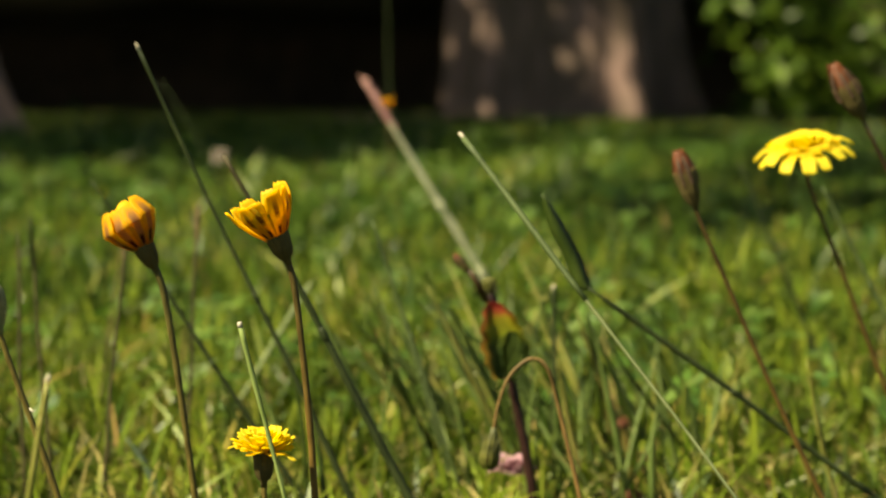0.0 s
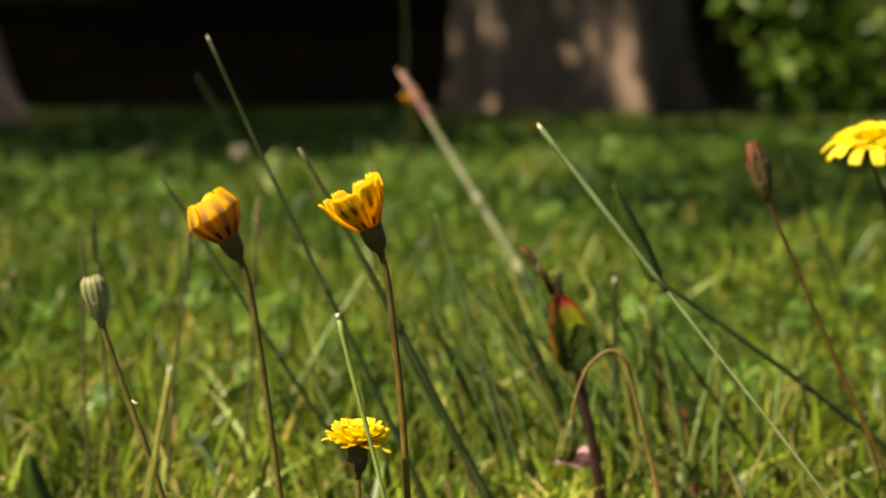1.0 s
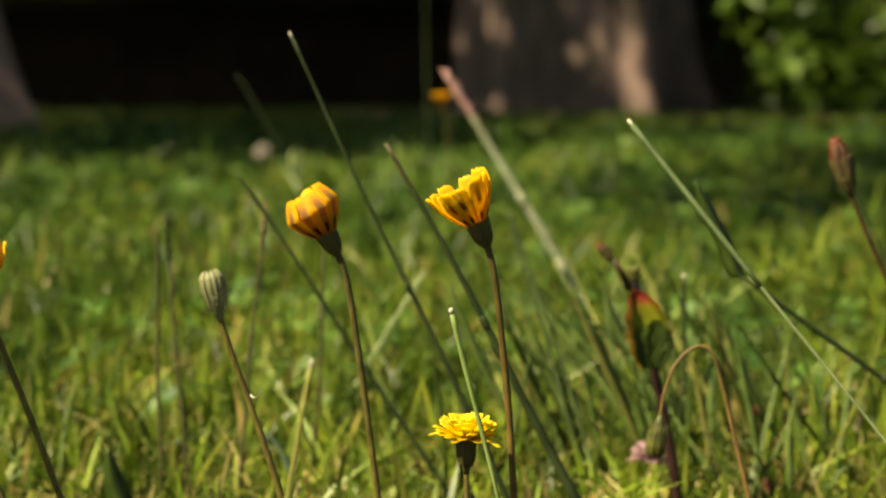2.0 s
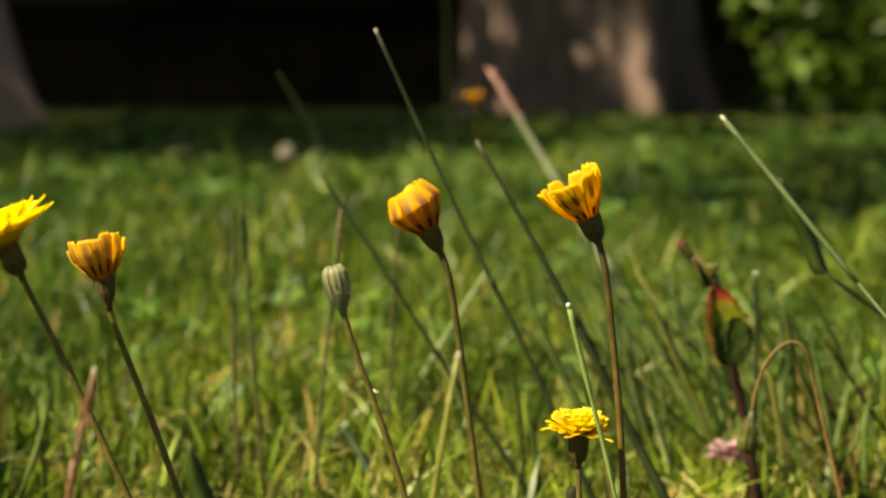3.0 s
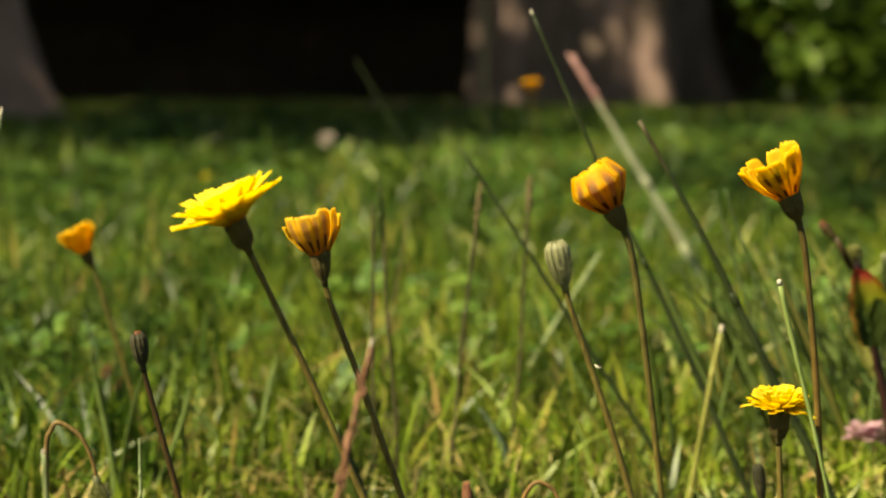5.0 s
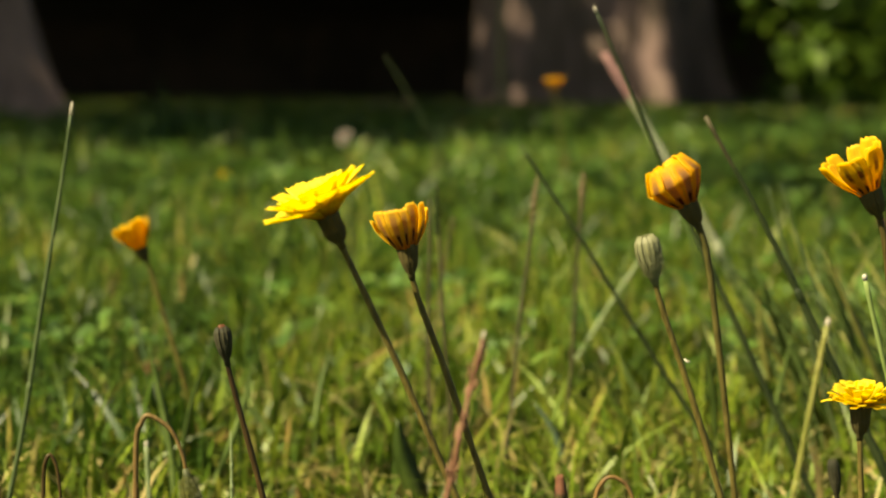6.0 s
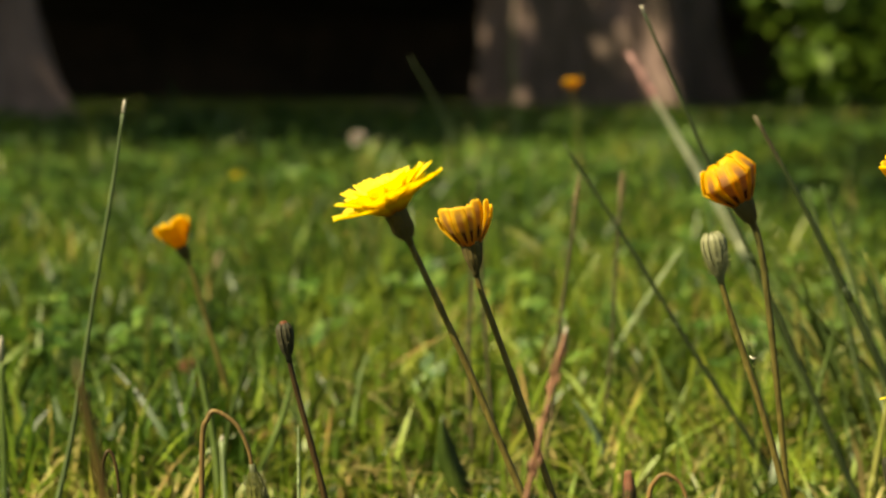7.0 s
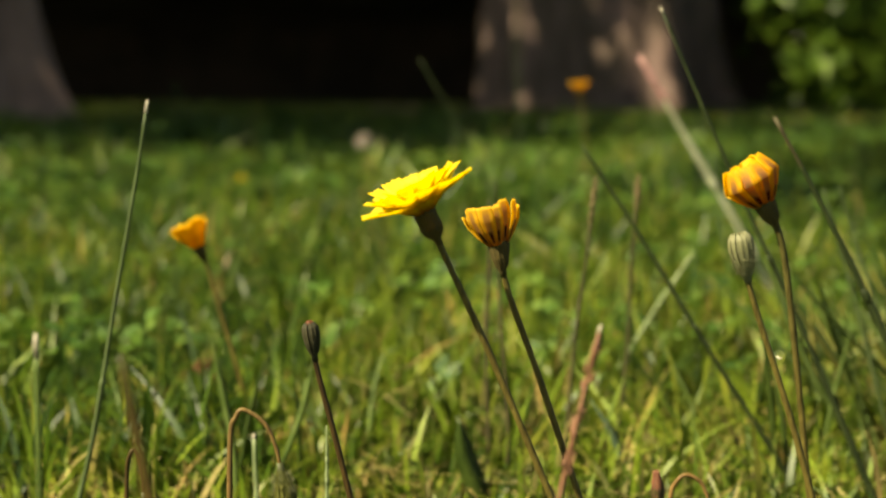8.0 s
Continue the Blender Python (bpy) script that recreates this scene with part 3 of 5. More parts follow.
def pot(r, a, h, tip=None):
    """Profile of a floret that starts at r0, opens by the angle a over the length h."""
    return [(r, 0), (r + 0.35 * h * math.sin(radians(a * 0.8)), 0.35 * h * math.cos(radians(a * 0.8))),
            (r + 0.7 * h * math.sin(radians(a * 0.95)), 0.7 * h * math.cos(radians(a * 0.95)))] + \
           ([tip] if tip else [(r + h * math.sin(radians(a)), h * math.cos(radians(a)))])


def grass_stem(label, tip, foot, bow, r_tip, r_foot, mat, seed, name="grass_stalk", node=(), cut=0.0, group="grass stems in the lawn", sheath=None):
    """A round grass stem with knots at node, shares of its length; cut: length of a pale cut end."""
    thing = base_of(name, foot, label, "grass stalk", group)
    line = stalk_line(tip, foot, bow, 30, 0.0009, seed)
    n = len(line) - 1
    rnd = random.Random(seed)
    node = node or (0.5 + 0.02 * (seed % 11),)
    radii = []
    for i in range(n + 1):
        s = i / n
        radii.append((r_foot + (r_tip - r_foot) * s) * rnd.uniform(0.92, 1.08))
    if not cut:
        radii[-1], radii[-2] = radii[-1] * 0.3, radii[-2] * 0.75
    bm = bmesh.new()
    tube(bm, line, radii, 8)
    part("stem", local(bm, thing), mat, thing)
    for q in node:
        i = min(n - 1, int(q * n))
        mid, way, r = line[i].lerp(line[i + 1], q * n - i), (line[i + 1] - line[i]).normalized(), r_foot + (r_tip - r_foot) * q
        bm = bmesh.new()
        tube(bm, [mid + way * r * u for u in (-2.4, -1.2, 0.0, 1.2, 2.4)], [r * u for u in (0.95, 1.15, 1.28, 1.15, 0.95)], 10)
        part("knot", local(bm, thing), mat, thing)
    if sheath:
        first, wide, cover = sheath
        bm = bmesh.new()
        pts = line[int(first * n):]
        tube(bm, pts, [wide * (0.75 if i == 0 else 1.0) for i in range(len(pts))], 10)
        part("leaf_sheath", local(bm, thing), cover, thing, "darker sheath round the upper stem")
    if cut:
        bm = bmesh.new()
        way = (line[-1] - line[-2]).normalized()
        tube(bm, [line[-1] - way * 0.0006, line[-1] + way * cut * 0.5, line[-1] + way * cut], [r_tip * 1.03, r_tip * 0.95, r_tip * 0.72], 8)
        part("cut_end", local(bm, thing), CUT_TIP, thing, "pale dry cut end")
    return thing


def seed_head(thing, tip, length, r, mat, seed, tilt=0.0):
    """A small ear of scales at the top of a stem."""
    rnd = random.Random(seed)
    bm = bmesh.new()
    for k in range(26):
        u, a = k / 25, k * 2.4
        q = Vector(tip) + Vector((tilt * (u - 1) * length, 0, (u - 1) * length))
        w = r * (0.5 + 0.5 * math.sin(math.pi * min(1, 0.15 + u * 0.85)))
        d = Vector((math.cos(a) * 0.6, math.sin(a) * 0.6, 1)).normalized()
        tube(bm, [q, q + d * w * 0.9, q + d * w * 1.9], [w * 0.3, w * 0.45, w * 0.12], 5)
    return part("seed_head", local(bm, thing), mat, thing, "small brown seed head")


def blade_bm(tip, foot, bow, width, seed, fold=0.3, thick=0.00025, lie=0.0, base=0.55, blunt=False):
    """A grass blade with a folded section, widest at a third of its length."""
    line = stalk_line(tip, foot, bow, 16, 0.0006, seed)
    bm = bmesh.new()
    rows = []
    n = len(line) - 1
    for i, q in enumerate(line):
        s = i / n
        half = 0.5 * width * min(1.0, base + s * 1.4) * max(0.05, 1 - max(0, (s - 0.55) / 0.45) ** 2.2)
        if blunt:
            half = 0.5 * width * (0.45 + 0.55 * s)
        turn = lie + 0.5 * s
        d = Vector((math.cos(turn), math.sin(turn), 0))
        o = Vector((-d.y, d.x, 0))
        rows.append([bm.verts.new(q - d * half + o * half * fold), bm.verts.new(q + o * thick), bm.verts.new(q + d * half + o * half * fold), bm.verts.new(q - o * thick)])
    for a, b in zip(rows, rows[1:]):
        for k in range(4):
            bm.faces.new((a[k], a[(k + 1) % 4], b[(k + 1) % 4], b[k]))
    bm.faces.new(rows[-1])
    bm.faces.new(rows[0][::-1])
    return bm


def grass_blade(label, tip, foot, bow, width, mat, seed, lie=0.0, fold=0.3, name="grass_shoot", group="single grass shoots in the lawn", blunt=False):
    bm = blade_bm(tip, foot, bow, width, seed, fold, lie=lie, blunt=blunt)
    at = Matrix.Translation((foot[0], foot[1], 0))
    bmesh.ops.transform(bm, matrix=at.inverted(), verts=bm.verts)
    ob = new(name, mesh_of(name, bm, mat))
    ob.matrix_world = at
    return tagged(ob, label, "grass", group)


# ---- ground ----
bm = bmesh.new()
xs = [-400, -120, -40, -14] + [-8 + 0.4 * i for i in range(41)] + [14, 40, 120, 400]
ys = [-400, -120, -40, -12] + [-6 + 0.4 * i for i in range(56)] + [24, 50, 130, 400]
grid = [[bm.verts.new((x, y, 0.012 * noise.noise(Vector((x * 0.7, y * 0.7, 0))) - 0.006)) for x in xs] for y in ys]
for r, s in zip(grid, grid[1:]):
    for k in range(len(xs) - 1):
        bm.faces.new((r[k], r[k + 1], s[k + 1], s[k]))
ground = tagged(new("ground", mesh_of("ground", bm, GROUND)), "mown lawn soil with thatch under green grass", "lawn", kind="structure")


def scatter(name, label, category, material, n, seed, place, height, width, lean=0.6, segs=3):
    """A sward of n curved blades in one mesh; place(rng, n) gives their feet."""
    g = np.random.default_rng(seed)
    x, y = place(g, n)
    h = g.uniform(*height, n) * g.uniform(0.6, 1.0, n)
    swell = sum(np.sin(150 * (x * math.cos(q) + y * math.sin(q)) + 7 * q) for q in (0.3, 1.1, 1.9, 2.7)) / 4
    h *= (1.0 + 0.42 * swell) * np.interp(y, [3.0, 6.5], [1.0, 0.34])
    w = g.uniform(*width, n)
    a, b = g.uniform(0, math.tau, n), g.uniform(0, math.tau, n)
    ln = np.abs(g.normal(0, lean, n))
    verts = np.zeros((n, 2 * segs + 1, 3))
    for i in range(segs + 1):
        s = i / segs
        px = x + np.cos(a) * ln * h * s ** 1.8
        py = y + np.sin(a) * ln * h * s ** 1.8
        pz = h * s * (1 - 0.25 * np.minimum(ln, 1.6) * s) - 0.008 * (i == 0)
        half = 0.5 * w * (1 - 0.75 * s ** 2.5)
        if i < segs:
            for k, sg in ((0, -1), (1, 1)):
                verts[:, 2 * i + k] = np.stack([px + sg * half * np.cos(b), py + sg * half * np.sin(b), pz], 1)
        else:
            verts[:, 2 * segs] = np.stack([px, py, pz], 1)
    per = 2 * segs + 1
    quads = [(2 * i, 2 * i + 1, 2 * i + 3, 2 * i + 2) for i in range(segs - 1)]
    tri = (2 * segs - 2, 2 * segs - 1, 2 * segs)
    off = (np.arange(n) * per)[:, None]
    loops = np.concatenate([off + np.array(sum(quads, ()))[None, :], off + np.array(tri)[None, :]], 1).astype(np.int32)
    sizes = np.tile([4] * (segs - 1) + [3], n)
    me = bpy.data.meshes.new(name)
    me.vertices.add(n * per)
    me.vertices.foreach_set("co", verts.reshape(-1).astype(np.float32))
    me.loops.add(loops.size)
    me.loops.foreach_set("vertex_index", loops.reshape(-1))
    me.polygons.add(len(sizes))
    me.polygons.foreach_set("loop_start", np.concatenate([[0], np.cumsum(sizes)[:-1]]).astype(np.int32))
    me.polygons.foreach_set("use_smooth", np.ones(len(sizes), bool))
    me.update(calc_edges=True)
    me.validate()
    me.materials.append(material)
    return tagged(new(name, me), label, category, kind="stuff")


def wedge(y0, y1, side, tuft=0.0, per=14):
    """Feet spread over the stretch of lawn from y0 to y1 that widens with the distance; tuft: how far they clump."""
    def place(g, n):
        y = np.sqrt(g.uniform(y0 ** 2, y1 ** 2, n)) if y0 > 0 else g.uniform(y0, y1, n)
        x = g.uniform(-1, 1, n) * (side * np.abs(y) + 0.16) - 0.09
        if tuft:
            k = max(8, n // per)
            i = g.integers(0, k, n)
            x, y = x[i] + g.normal(0, tuft, n), y[i] + g.normal(0, tuft, n)
        return x, y
    return place


def disc(r0, r1, mid=4.0):
    def place(g, n):
        r, a = np.sqrt(g.uniform(r0 ** 2, r1 ** 2, n)), g.uniform(0, math.tau, n)
        x, y = r * np.cos(a), mid + r * np.sin(a)
        inside = (np.abs(x + 0.09) < 0.5 * y + 0.1) & (y > -0.6) & (y < 10.4)
        return np.where(inside, np.sign(x) * (0.5 * np.abs(y) + 0.1 + np.abs(x) * 0.6) - 0.09, x), y
    return place


scatter("lawn_grass", "short mixed green lawn grass with straw blades", "grass", GRASS, 24000, 1, wedge(0.74, 1.8, 0.50), (0.018, 0.055), (0.0016, 0.0034), 1.0, 4)
scatter("lawn_grass", "short mixed green lawn grass with straw blades", "grass", GRASS, 15000, 2, wedge(0.80, 2.0, 0.50, 0.012), (0.030, 0.066), (0.0018, 0.0036), 0.8, 4)
scatter("lawn_grass", "sunlit green lawn grass growing in tufts", "grass", GRASS, 46000, 3, wedge(1.6, 4.6, 0.48, 0.03), (0.025, 0.060), (0.003, 0.0055), 0.95)
scatter("lawn_grass", "green lawn grass near the shade of trees", "grass", GRASS, 50000, 4, wedge(4.4, 10.4, 0.45, 0.05), (0.03, 0.065), (0.005, 0.009), 0.6)
scatter("lawn_grass", "short green lawn grass all round the flowers", "grass", GRASS, 60000, 5, disc(0.5, 9), (0.03, 0.065), (0.006, 0.011), 0.6)
scatter("lawn_grass", "short green lawn grass all round the flowers", "grass", GRASS, 60000, 10, disc(0.3, 4.0, 1.2), (0.025, 0.055), (0.004, 0.007), 0.7)
scatter("lawn_grass", "short green lawn grass at the flowers' feet", "grass", GRASS, 12000, 6, wedge(-0.8, 0.56, 1.2), (0.015, 0.040), (0.0016, 0.003), 0.7)
scatter("lawn_grass", "close-cropped green lawn grass between the flower stems", "grass", GRASS, 11000, 8, wedge(0.50, 0.82, 0.60), (0.012, 0.028), (0.0016, 0.003), 1.0, 4)
scatter("dry_thatch", "dry straw-coloured clippings lying in the lawn", "thatch", THATCH, 7500, 7, wedge(0.62, 2.2, 0.30), (0.012, 0.040), (0.001, 0.0022), 2.2)


scatter("lawn_grass", "light green thin lawn grass in full sun", "grass", GRASS_DRY, 5500, 31, wedge(0.70, 1.15, 0.42, 0.010), (0.022, 0.050), (0.0012, 0.0026), 0.8, 4)
scatter("lawn_grass", "deep green tufts of lawn grass", "grass", GRASS_DEEP, 12000, 32, wedge(1.25, 2.6, 0.36, 0.018), (0.035, 0.075), (0.0022, 0.0042), 0.7, 4)
scatter("lawn_grass", "deep green tufts of lawn grass", "grass", GRASS_DEEP, 3200, 33, lambda g, n: (g.uniform(-0.48, -0.235, n), g.uniform(0.72, 1.35, n)), (0.025, 0.060), (0.0018, 0.0036), 0.7, 4)
scatter("lawn_grass", "tall light green tufts standing over the lawn", "grass", GRASS_DRY, 13000, 34, wedge(1.2, 5.0, 0.34, 0.012, 34), (0.040, 0.085), (0.0028, 0.0055), 0.95, 4)
scatter("lawn_grass", "tall deep green tufts standing over the lawn", "grass", GRASS_DEEP, 13000, 35, wedge(1.5, 6.0, 0.34, 0.014, 34), (0.045, 0.085), (0.0030, 0.0060), 0.9, 4)
scatter("lawn_grass", "taller tufts left by the mower far back", "grass", GRASS_DEEP, 7000, 36, wedge(3.5, 9.0, 0.26, 0.018, 40), (0.08, 0.16), (0.005, 0.009), 0.8)
scatter("dry_thatch", "bleached straw and clippings between the stems", "thatch", THATCH, 3600, 9, wedge(0.66, 1.15, 0.40), (0.014, 0.042), (0.001, 0.0024), 1.6)


def clover_patch(n, seed, place, size, height):
    """Three round leaflets on a stalk each, in one mesh."""
    g = np.random.default_rng(seed)
    x, y = place(g, n)
    verts, faces = [], []
    for i in range(n):
        z, s, a0 = g.uniform(*height), g.uniform(*size), g.uniform(0, math.tau)
        tx, ty = g.normal(0, 0.35, 2)
        for k in range(3):
            a = a0 + k * math.tau / 3
            ca, sa = math.cos(a), math.sin(a)
            o = len(verts)
            for u, v, dz in ((0, 0, 0), (0.45, 0.42, 0.10), (0.85, 0.40, 0.12), (1.05, 0.12, 0.02), (0.98, 0.0, -0.03), (1.05, -0.12, 0.02), (0.85, -0.40, 0.12), (0.45, -0.42, 0.10)):
                dx, dy = s * (u * ca - v * sa), s * (u * sa + v * ca)
                verts.append((x[i] + dx, y[i] + dy, z + s * dz + tx * dx + ty * dy))
            faces += [(o, o + 1, o + 2, o + 3, o + 4), (o, o + 4, o + 5, o + 6, o + 7)]
        o = len(verts)
        verts += [(x[i] - 0.0004, y[i], -0.004), (x[i] + 0.0004, y[i], -0.004), (x[i] + 0.0003, y[i], z), (x[i] - 0.0003, y[i], z)]
        faces.append((o, o + 1, o + 2, o + 3))
    me = bpy.data.meshes.new("clover")
    me.from_pydata(verts, [], faces)
    me.materials.append(CLOVER)
    return tagged(new("clover", me), "low green clover leaves among the lawn grass", "clover", kind="stuff")


clover_patch(1900, 11, wedge(0.85, 2.2, 0.27, 0.035), (0.005, 0.0105), (0.012, 0.042))
clover_patch(5200, 12, wedge(1.8, 4.6, 0.27, 0.07), (0.008, 0.015), (0.015, 0.05))

# ---- trees, bush and hedge behind the lawn ----
# gaps in the crowns that let the sun reach the bush, a flower and the lawn
LAWN_GAPS = [(0.2, 8.8, 0.2), (0.75, 9, 0.22), (0.5, 8.1, 0.24), (1.1, 8.2, 0.22), (0.1, 7.3, 0.2), (0.75, 7.2, 0.26), (0.35, 6.4, 0.22), (0.95, 6.2, 0.22), (0.55, 5.4, 0.24), (0.4, 8.6, 0.38), (0.9, 7.5, 0.4), (0.3, 6.6, 0.36), (0.8, 5.7, 0.36), (0.2, 4.9, 0.32), (0.4, 3.95, 0.3), (0.1, 3.35, 0.28), (0.36, 3.2, 0.22), (0, 2.8, 0.24), (0.85, 4.1, 0.24), (0.5, 7.3, 0.3), (0.75, 4.5, 0.18)]
SHADE_GAPS = [((1.55, 8.1, 0.3), 0.6), ((1.9, 8.1, 0.7), 0.8), ((1.38, 9.9, 0.4), 0.15), ((1.45, 9.9, 0.15), 0.12), ((-0.05, 1.82, 0.15), 0.16)] + [((x, y, 0), r) for x, y, r in LAWN_GAPS]


# slits in the leaves through which the sun streaks the bark: both ends, radii there, number
SLITS = []
for a, b, r0, r1, n in (((0.74, 9.735, 0.62), (0.82, 9.735, 0.17), 0.010, 0.016, 8), ((0.815, 9.735, 0.14), (0.845, 9.735, 0.03), 0.042, 0.044, 3), ((0.555, 9.69, 0.37), (0.56, 9.69, 0.33), 0.004, 0.004, 2), ((1.00, 9.83, 0.30), (1.00, 9.83, 0.26), 0.0, 0.0, 2), ((0.175, 9.80, 0.52), (0.182, 9.80, 0.42), 0.0, 0.0, 2), ((0.19, 9.79, 0.06), (0.19, 9.79, 0.02), 0.008, 0.008, 2),
                        ((-1.33, 6.72, 0.03), (-1.33, 6.72, 0.02), 0.012, 0.012, 1)):
    SLITS += [(Vector(a).lerp(Vector(b), k / max(1, n - 1)), r0 + (r1 - r0) * k / max(1, n - 1)) for k in range(n)]


def off_axis(c, p):
    return ((c - p) - SUN_WAY * (c - p).dot(SUN_WAY)).length


def leaf_cloud(name, material, n, seed, sample, size, gaps=()):
    """Leaves, each a small folded blade, placed by sample(rng), with gaps that let the sun through."""
    g = random.Random(seed)
    verts, faces = [], []
    made = 0
    while made < n:
        c = sample(g)
        made += 1
        if any(((c - Vector(p)) - SUN_WAY * (c - Vector(p)).dot(SUN_WAY)).length < r for p, r in gaps):
            continue
        s = g.uniform(*size)
        q = Euler((g.uniform(-0.9, 0.9), g.uniform(-0.9, 0.9), g.uniform(0, math.tau))).to_matrix()
        if gaps and any(off_axis(c, p) < r + 0.25 and any(off_axis(c + q @ Vector((w * s, 0, 0)), p) < r + 0.12 * s for w in (0.1, 0.45, 0.8, 1.05)) for p, r in SLITS):
            continue
        o = len(verts)
        for u, v, w in ((0, 0, 0), (0.4, 0.30, 0.06), (0.8, 0.18, 0.05), (1.1, 0, -0.06), (0.8, -0.18, 0.05), (0.4, -0.30, 0.06)):
            verts.append(c + q @ Vector((u, v, w)) * s)
        faces += [(o, o + 1, o + 2, o + 3), (o, o + 3, o + 4, o + 5)]
    me = bpy.data.meshes.new(name)
    me.from_pydata(verts, [], faces)
    me.materials.append(material)
    return me


def trunk_bm(x, y, r, height, lobes, phase, lean, flare=0.3, seed=1, ridges=()):
    """ridges: buttresses (degrees round the trunk, height as a share of r, width in radians, flare at the foot)."""
    bm = bmesh.new()
    rings, sides = [], 96
    for i in range(40):
        z = -0.05 + height * (i / 39) ** 1.6
        row = []
        for k in range(sides):
            a = k * math.tau / sides
            f = 1 + flare * math.exp(-max(z, 0) / 0.35) * (0.55 + 0.45 * math.cos(lobes * a + phase)) + 0.10 * math.cos(lobes * a + phase) + 0.05 * math.cos(2 * lobes * a + 1)
            f += 0.06 * noise.noise(Vector((math.cos(a) * 3, math.sin(a) * 3, z * 1.5 + seed))) + 0.025 * noise.noise(Vector((math.cos(a) * 12, math.sin(a) * 12, z * 2.5)))
            if ridges:
                f = 1 + 0.03 * noise.noise(Vector((math.cos(a) * 3, math.sin(a) * 3, z * 1.5 + seed))) + 0.025 * noise.noise(Vector((math.cos(a) * 14, math.sin(a) * 14, z * 2.0)))
                for way, up, wide, foot in ridges:
                    off = (a - radians(way) + math.pi) % math.tau - math.pi
                    f += up * math.exp(-(off / wide) ** 2) * (1 + foot * math.exp(-max(z, 0) / 0.28))
            rr = r * f * (1 - 0.35 * z / height)
            row.append(bm.verts.new((rr * math.cos(a) + lean[0] * z, rr * math.sin(a) + lean[1] * z, z)))
        rings.append(row)
    for a, b in zip(rings, rings[1:]):
        for k in range(sides):
            bm.faces.new((a[k], a[(k + 1) % sides], b[(k + 1) % sides], b[k]))
    bm.faces.new(rings[-1])
    return bm


def tree(label, x, y, r, height, lobes, phase, lean, crown_r, crown_z, leaves, seed, flare=0.3, crown_off=(0, 0), shade_clumps=(), bark=BARK, ridges=()):
    thing = base_of("tree", (x, y), label, "tree", "trees behind the lawn")
    part("trunk", trunk_bm(x, y, r, height, lobes, phase, lean, flare, seed, ridges), bark, thing, "furrowed trunk flaring at its foot")
    rnd = random.Random(seed)
    top = Vector((lean[0] * height, lean[1] * height, height))
    for k in range(6):
        a = k * math.tau / 6 + rnd.uniform(-0.3, 0.3)
        end = Vector((crown_off[0] + math.cos(a) * crown_r * 0.7, crown_off[1] + math.sin(a) * crown_r * 0.7, crown_z[0] + (crown_z[1] - crown_z[0]) * rnd.uniform(0.3, 0.7)))
        pts = [top * (1 - s) ** 2 + (top + Vector((0, 0, 0.8))) * 2 * s * (1 - s) + end * s * s for s in (i / 9 for i in range(10))]
        pts[0] = top - Vector((0, 0, r * 0.6))
        bm = bmesh.new()
        tube(bm, pts, [r * 0.36 * (1 - 0.09 * i) for i in range(10)], 10)
        part("limb", bm, bark, thing)
    # crown is out of view; its offset is set by where shade falls
    mid, zr = (crown_z[0] + crown_z[1]) / 2, (crown_z[1] - crown_z[0]) / 2
    clumps = []
    for _ in range(90):
        while True:
            v = Vector((rnd.uniform(-1, 1), rnd.uniform(-1, 1), rnd.uniform(-1, 1)))
            if v.length < 1:
                break
        clumps.append(Vector((x + crown_off[0] + v.x * crown_r, y + crown_off[1] + v.y * crown_r, mid + v.z * zr)))

    def sample(g):
        c = clumps[g.randrange(len(clumps))]
        wide = 0.11 if tuple(c) in shade_clumps else 0.45
        return c + Vector((g.gauss(0, wide), g.gauss(0, wide), g.gauss(0, 0.3)))
    # extra unseen leaf clumps, added only to throw shade
    clumps += [Vector(b) for b in shade_clumps]
    shade_clumps = [tuple(Vector(b)) for b in shade_clumps]
    me = leaf_cloud("crown", CROWN, leaves, seed, sample, (0.10, 0.2), SHADE_GAPS)
    ob = part("crown", me, None, thing, "dense dark green leafy crown")
    ob.matrix_local = thing.matrix_world.inverted()
    return thing


tree("old broad tree with furrowed grey-brown bark, dappled by sun", 0.59, 10.27, 0.57, 3.2, 5, 3.84, (-0.02, 0.02), 4.2, (2.4, 8.5), 18000, 3, 0.22, (-1.52, -0.59),
     ridges=((-128, 0.09, 0.20, 0.3), (-82, 0.05, 0.16, 0.3), (-55, 0.11, 0.17, 0.6), (-7, 0.10, 0.15, 1.7), (40, 0.10, 0.2, 1.0), (100, 0.12, 0.25, 1.0), (175, 0.05, 0.25, 0.2)))
# points at z 4.5: unseen clumps set sunward of lawn and trunk to darken them
tree("leaning grey-brown tree in the shade beside the lawn", -1.81, 6.85, 0.325, 2.8, 4, 0.4, (-0.10, 0.05), 3.9, (2.1, 6.0), 19000, 4, 0.28, (-1.7, -1.8), ((-2.74, 0.20, 4.5), (-2.56, 1.00, 4.5), (-4.84, 4.72, 4.5), (-3.77, 3.19, 4.5), (-3.72, 4.29, 4.5), (-3.62, 5.39, 4.5), (-4.07, 3.79, 4.5), (-3.95, 4.9, 4.5), (-3.9, 7.0, 4.5), (-3.9, 8.0, 4.5), (-4.4, 7.5, 4.5), (-3.5, 6.5, 4.5), (-3.4, 7.5, 4.5), (-3.52, 2.39, 4.5), (-3.47, 2.99, 4.5), (-3.62, 1.59, 4.5), (-3.54, 1.99, 4.5)), BARK_SKYLIT,
     ridges=((-62, 0.08, 0.30, 0.4), (-14, 0.07, 0.26, 6.6), (60, 0.08, 0.3, 0.8), (130, 0.1, 0.3, 0.8), (-130, 0.08, 0.25, 0.5), (-176, 0.08, 0.25, 0.8)))

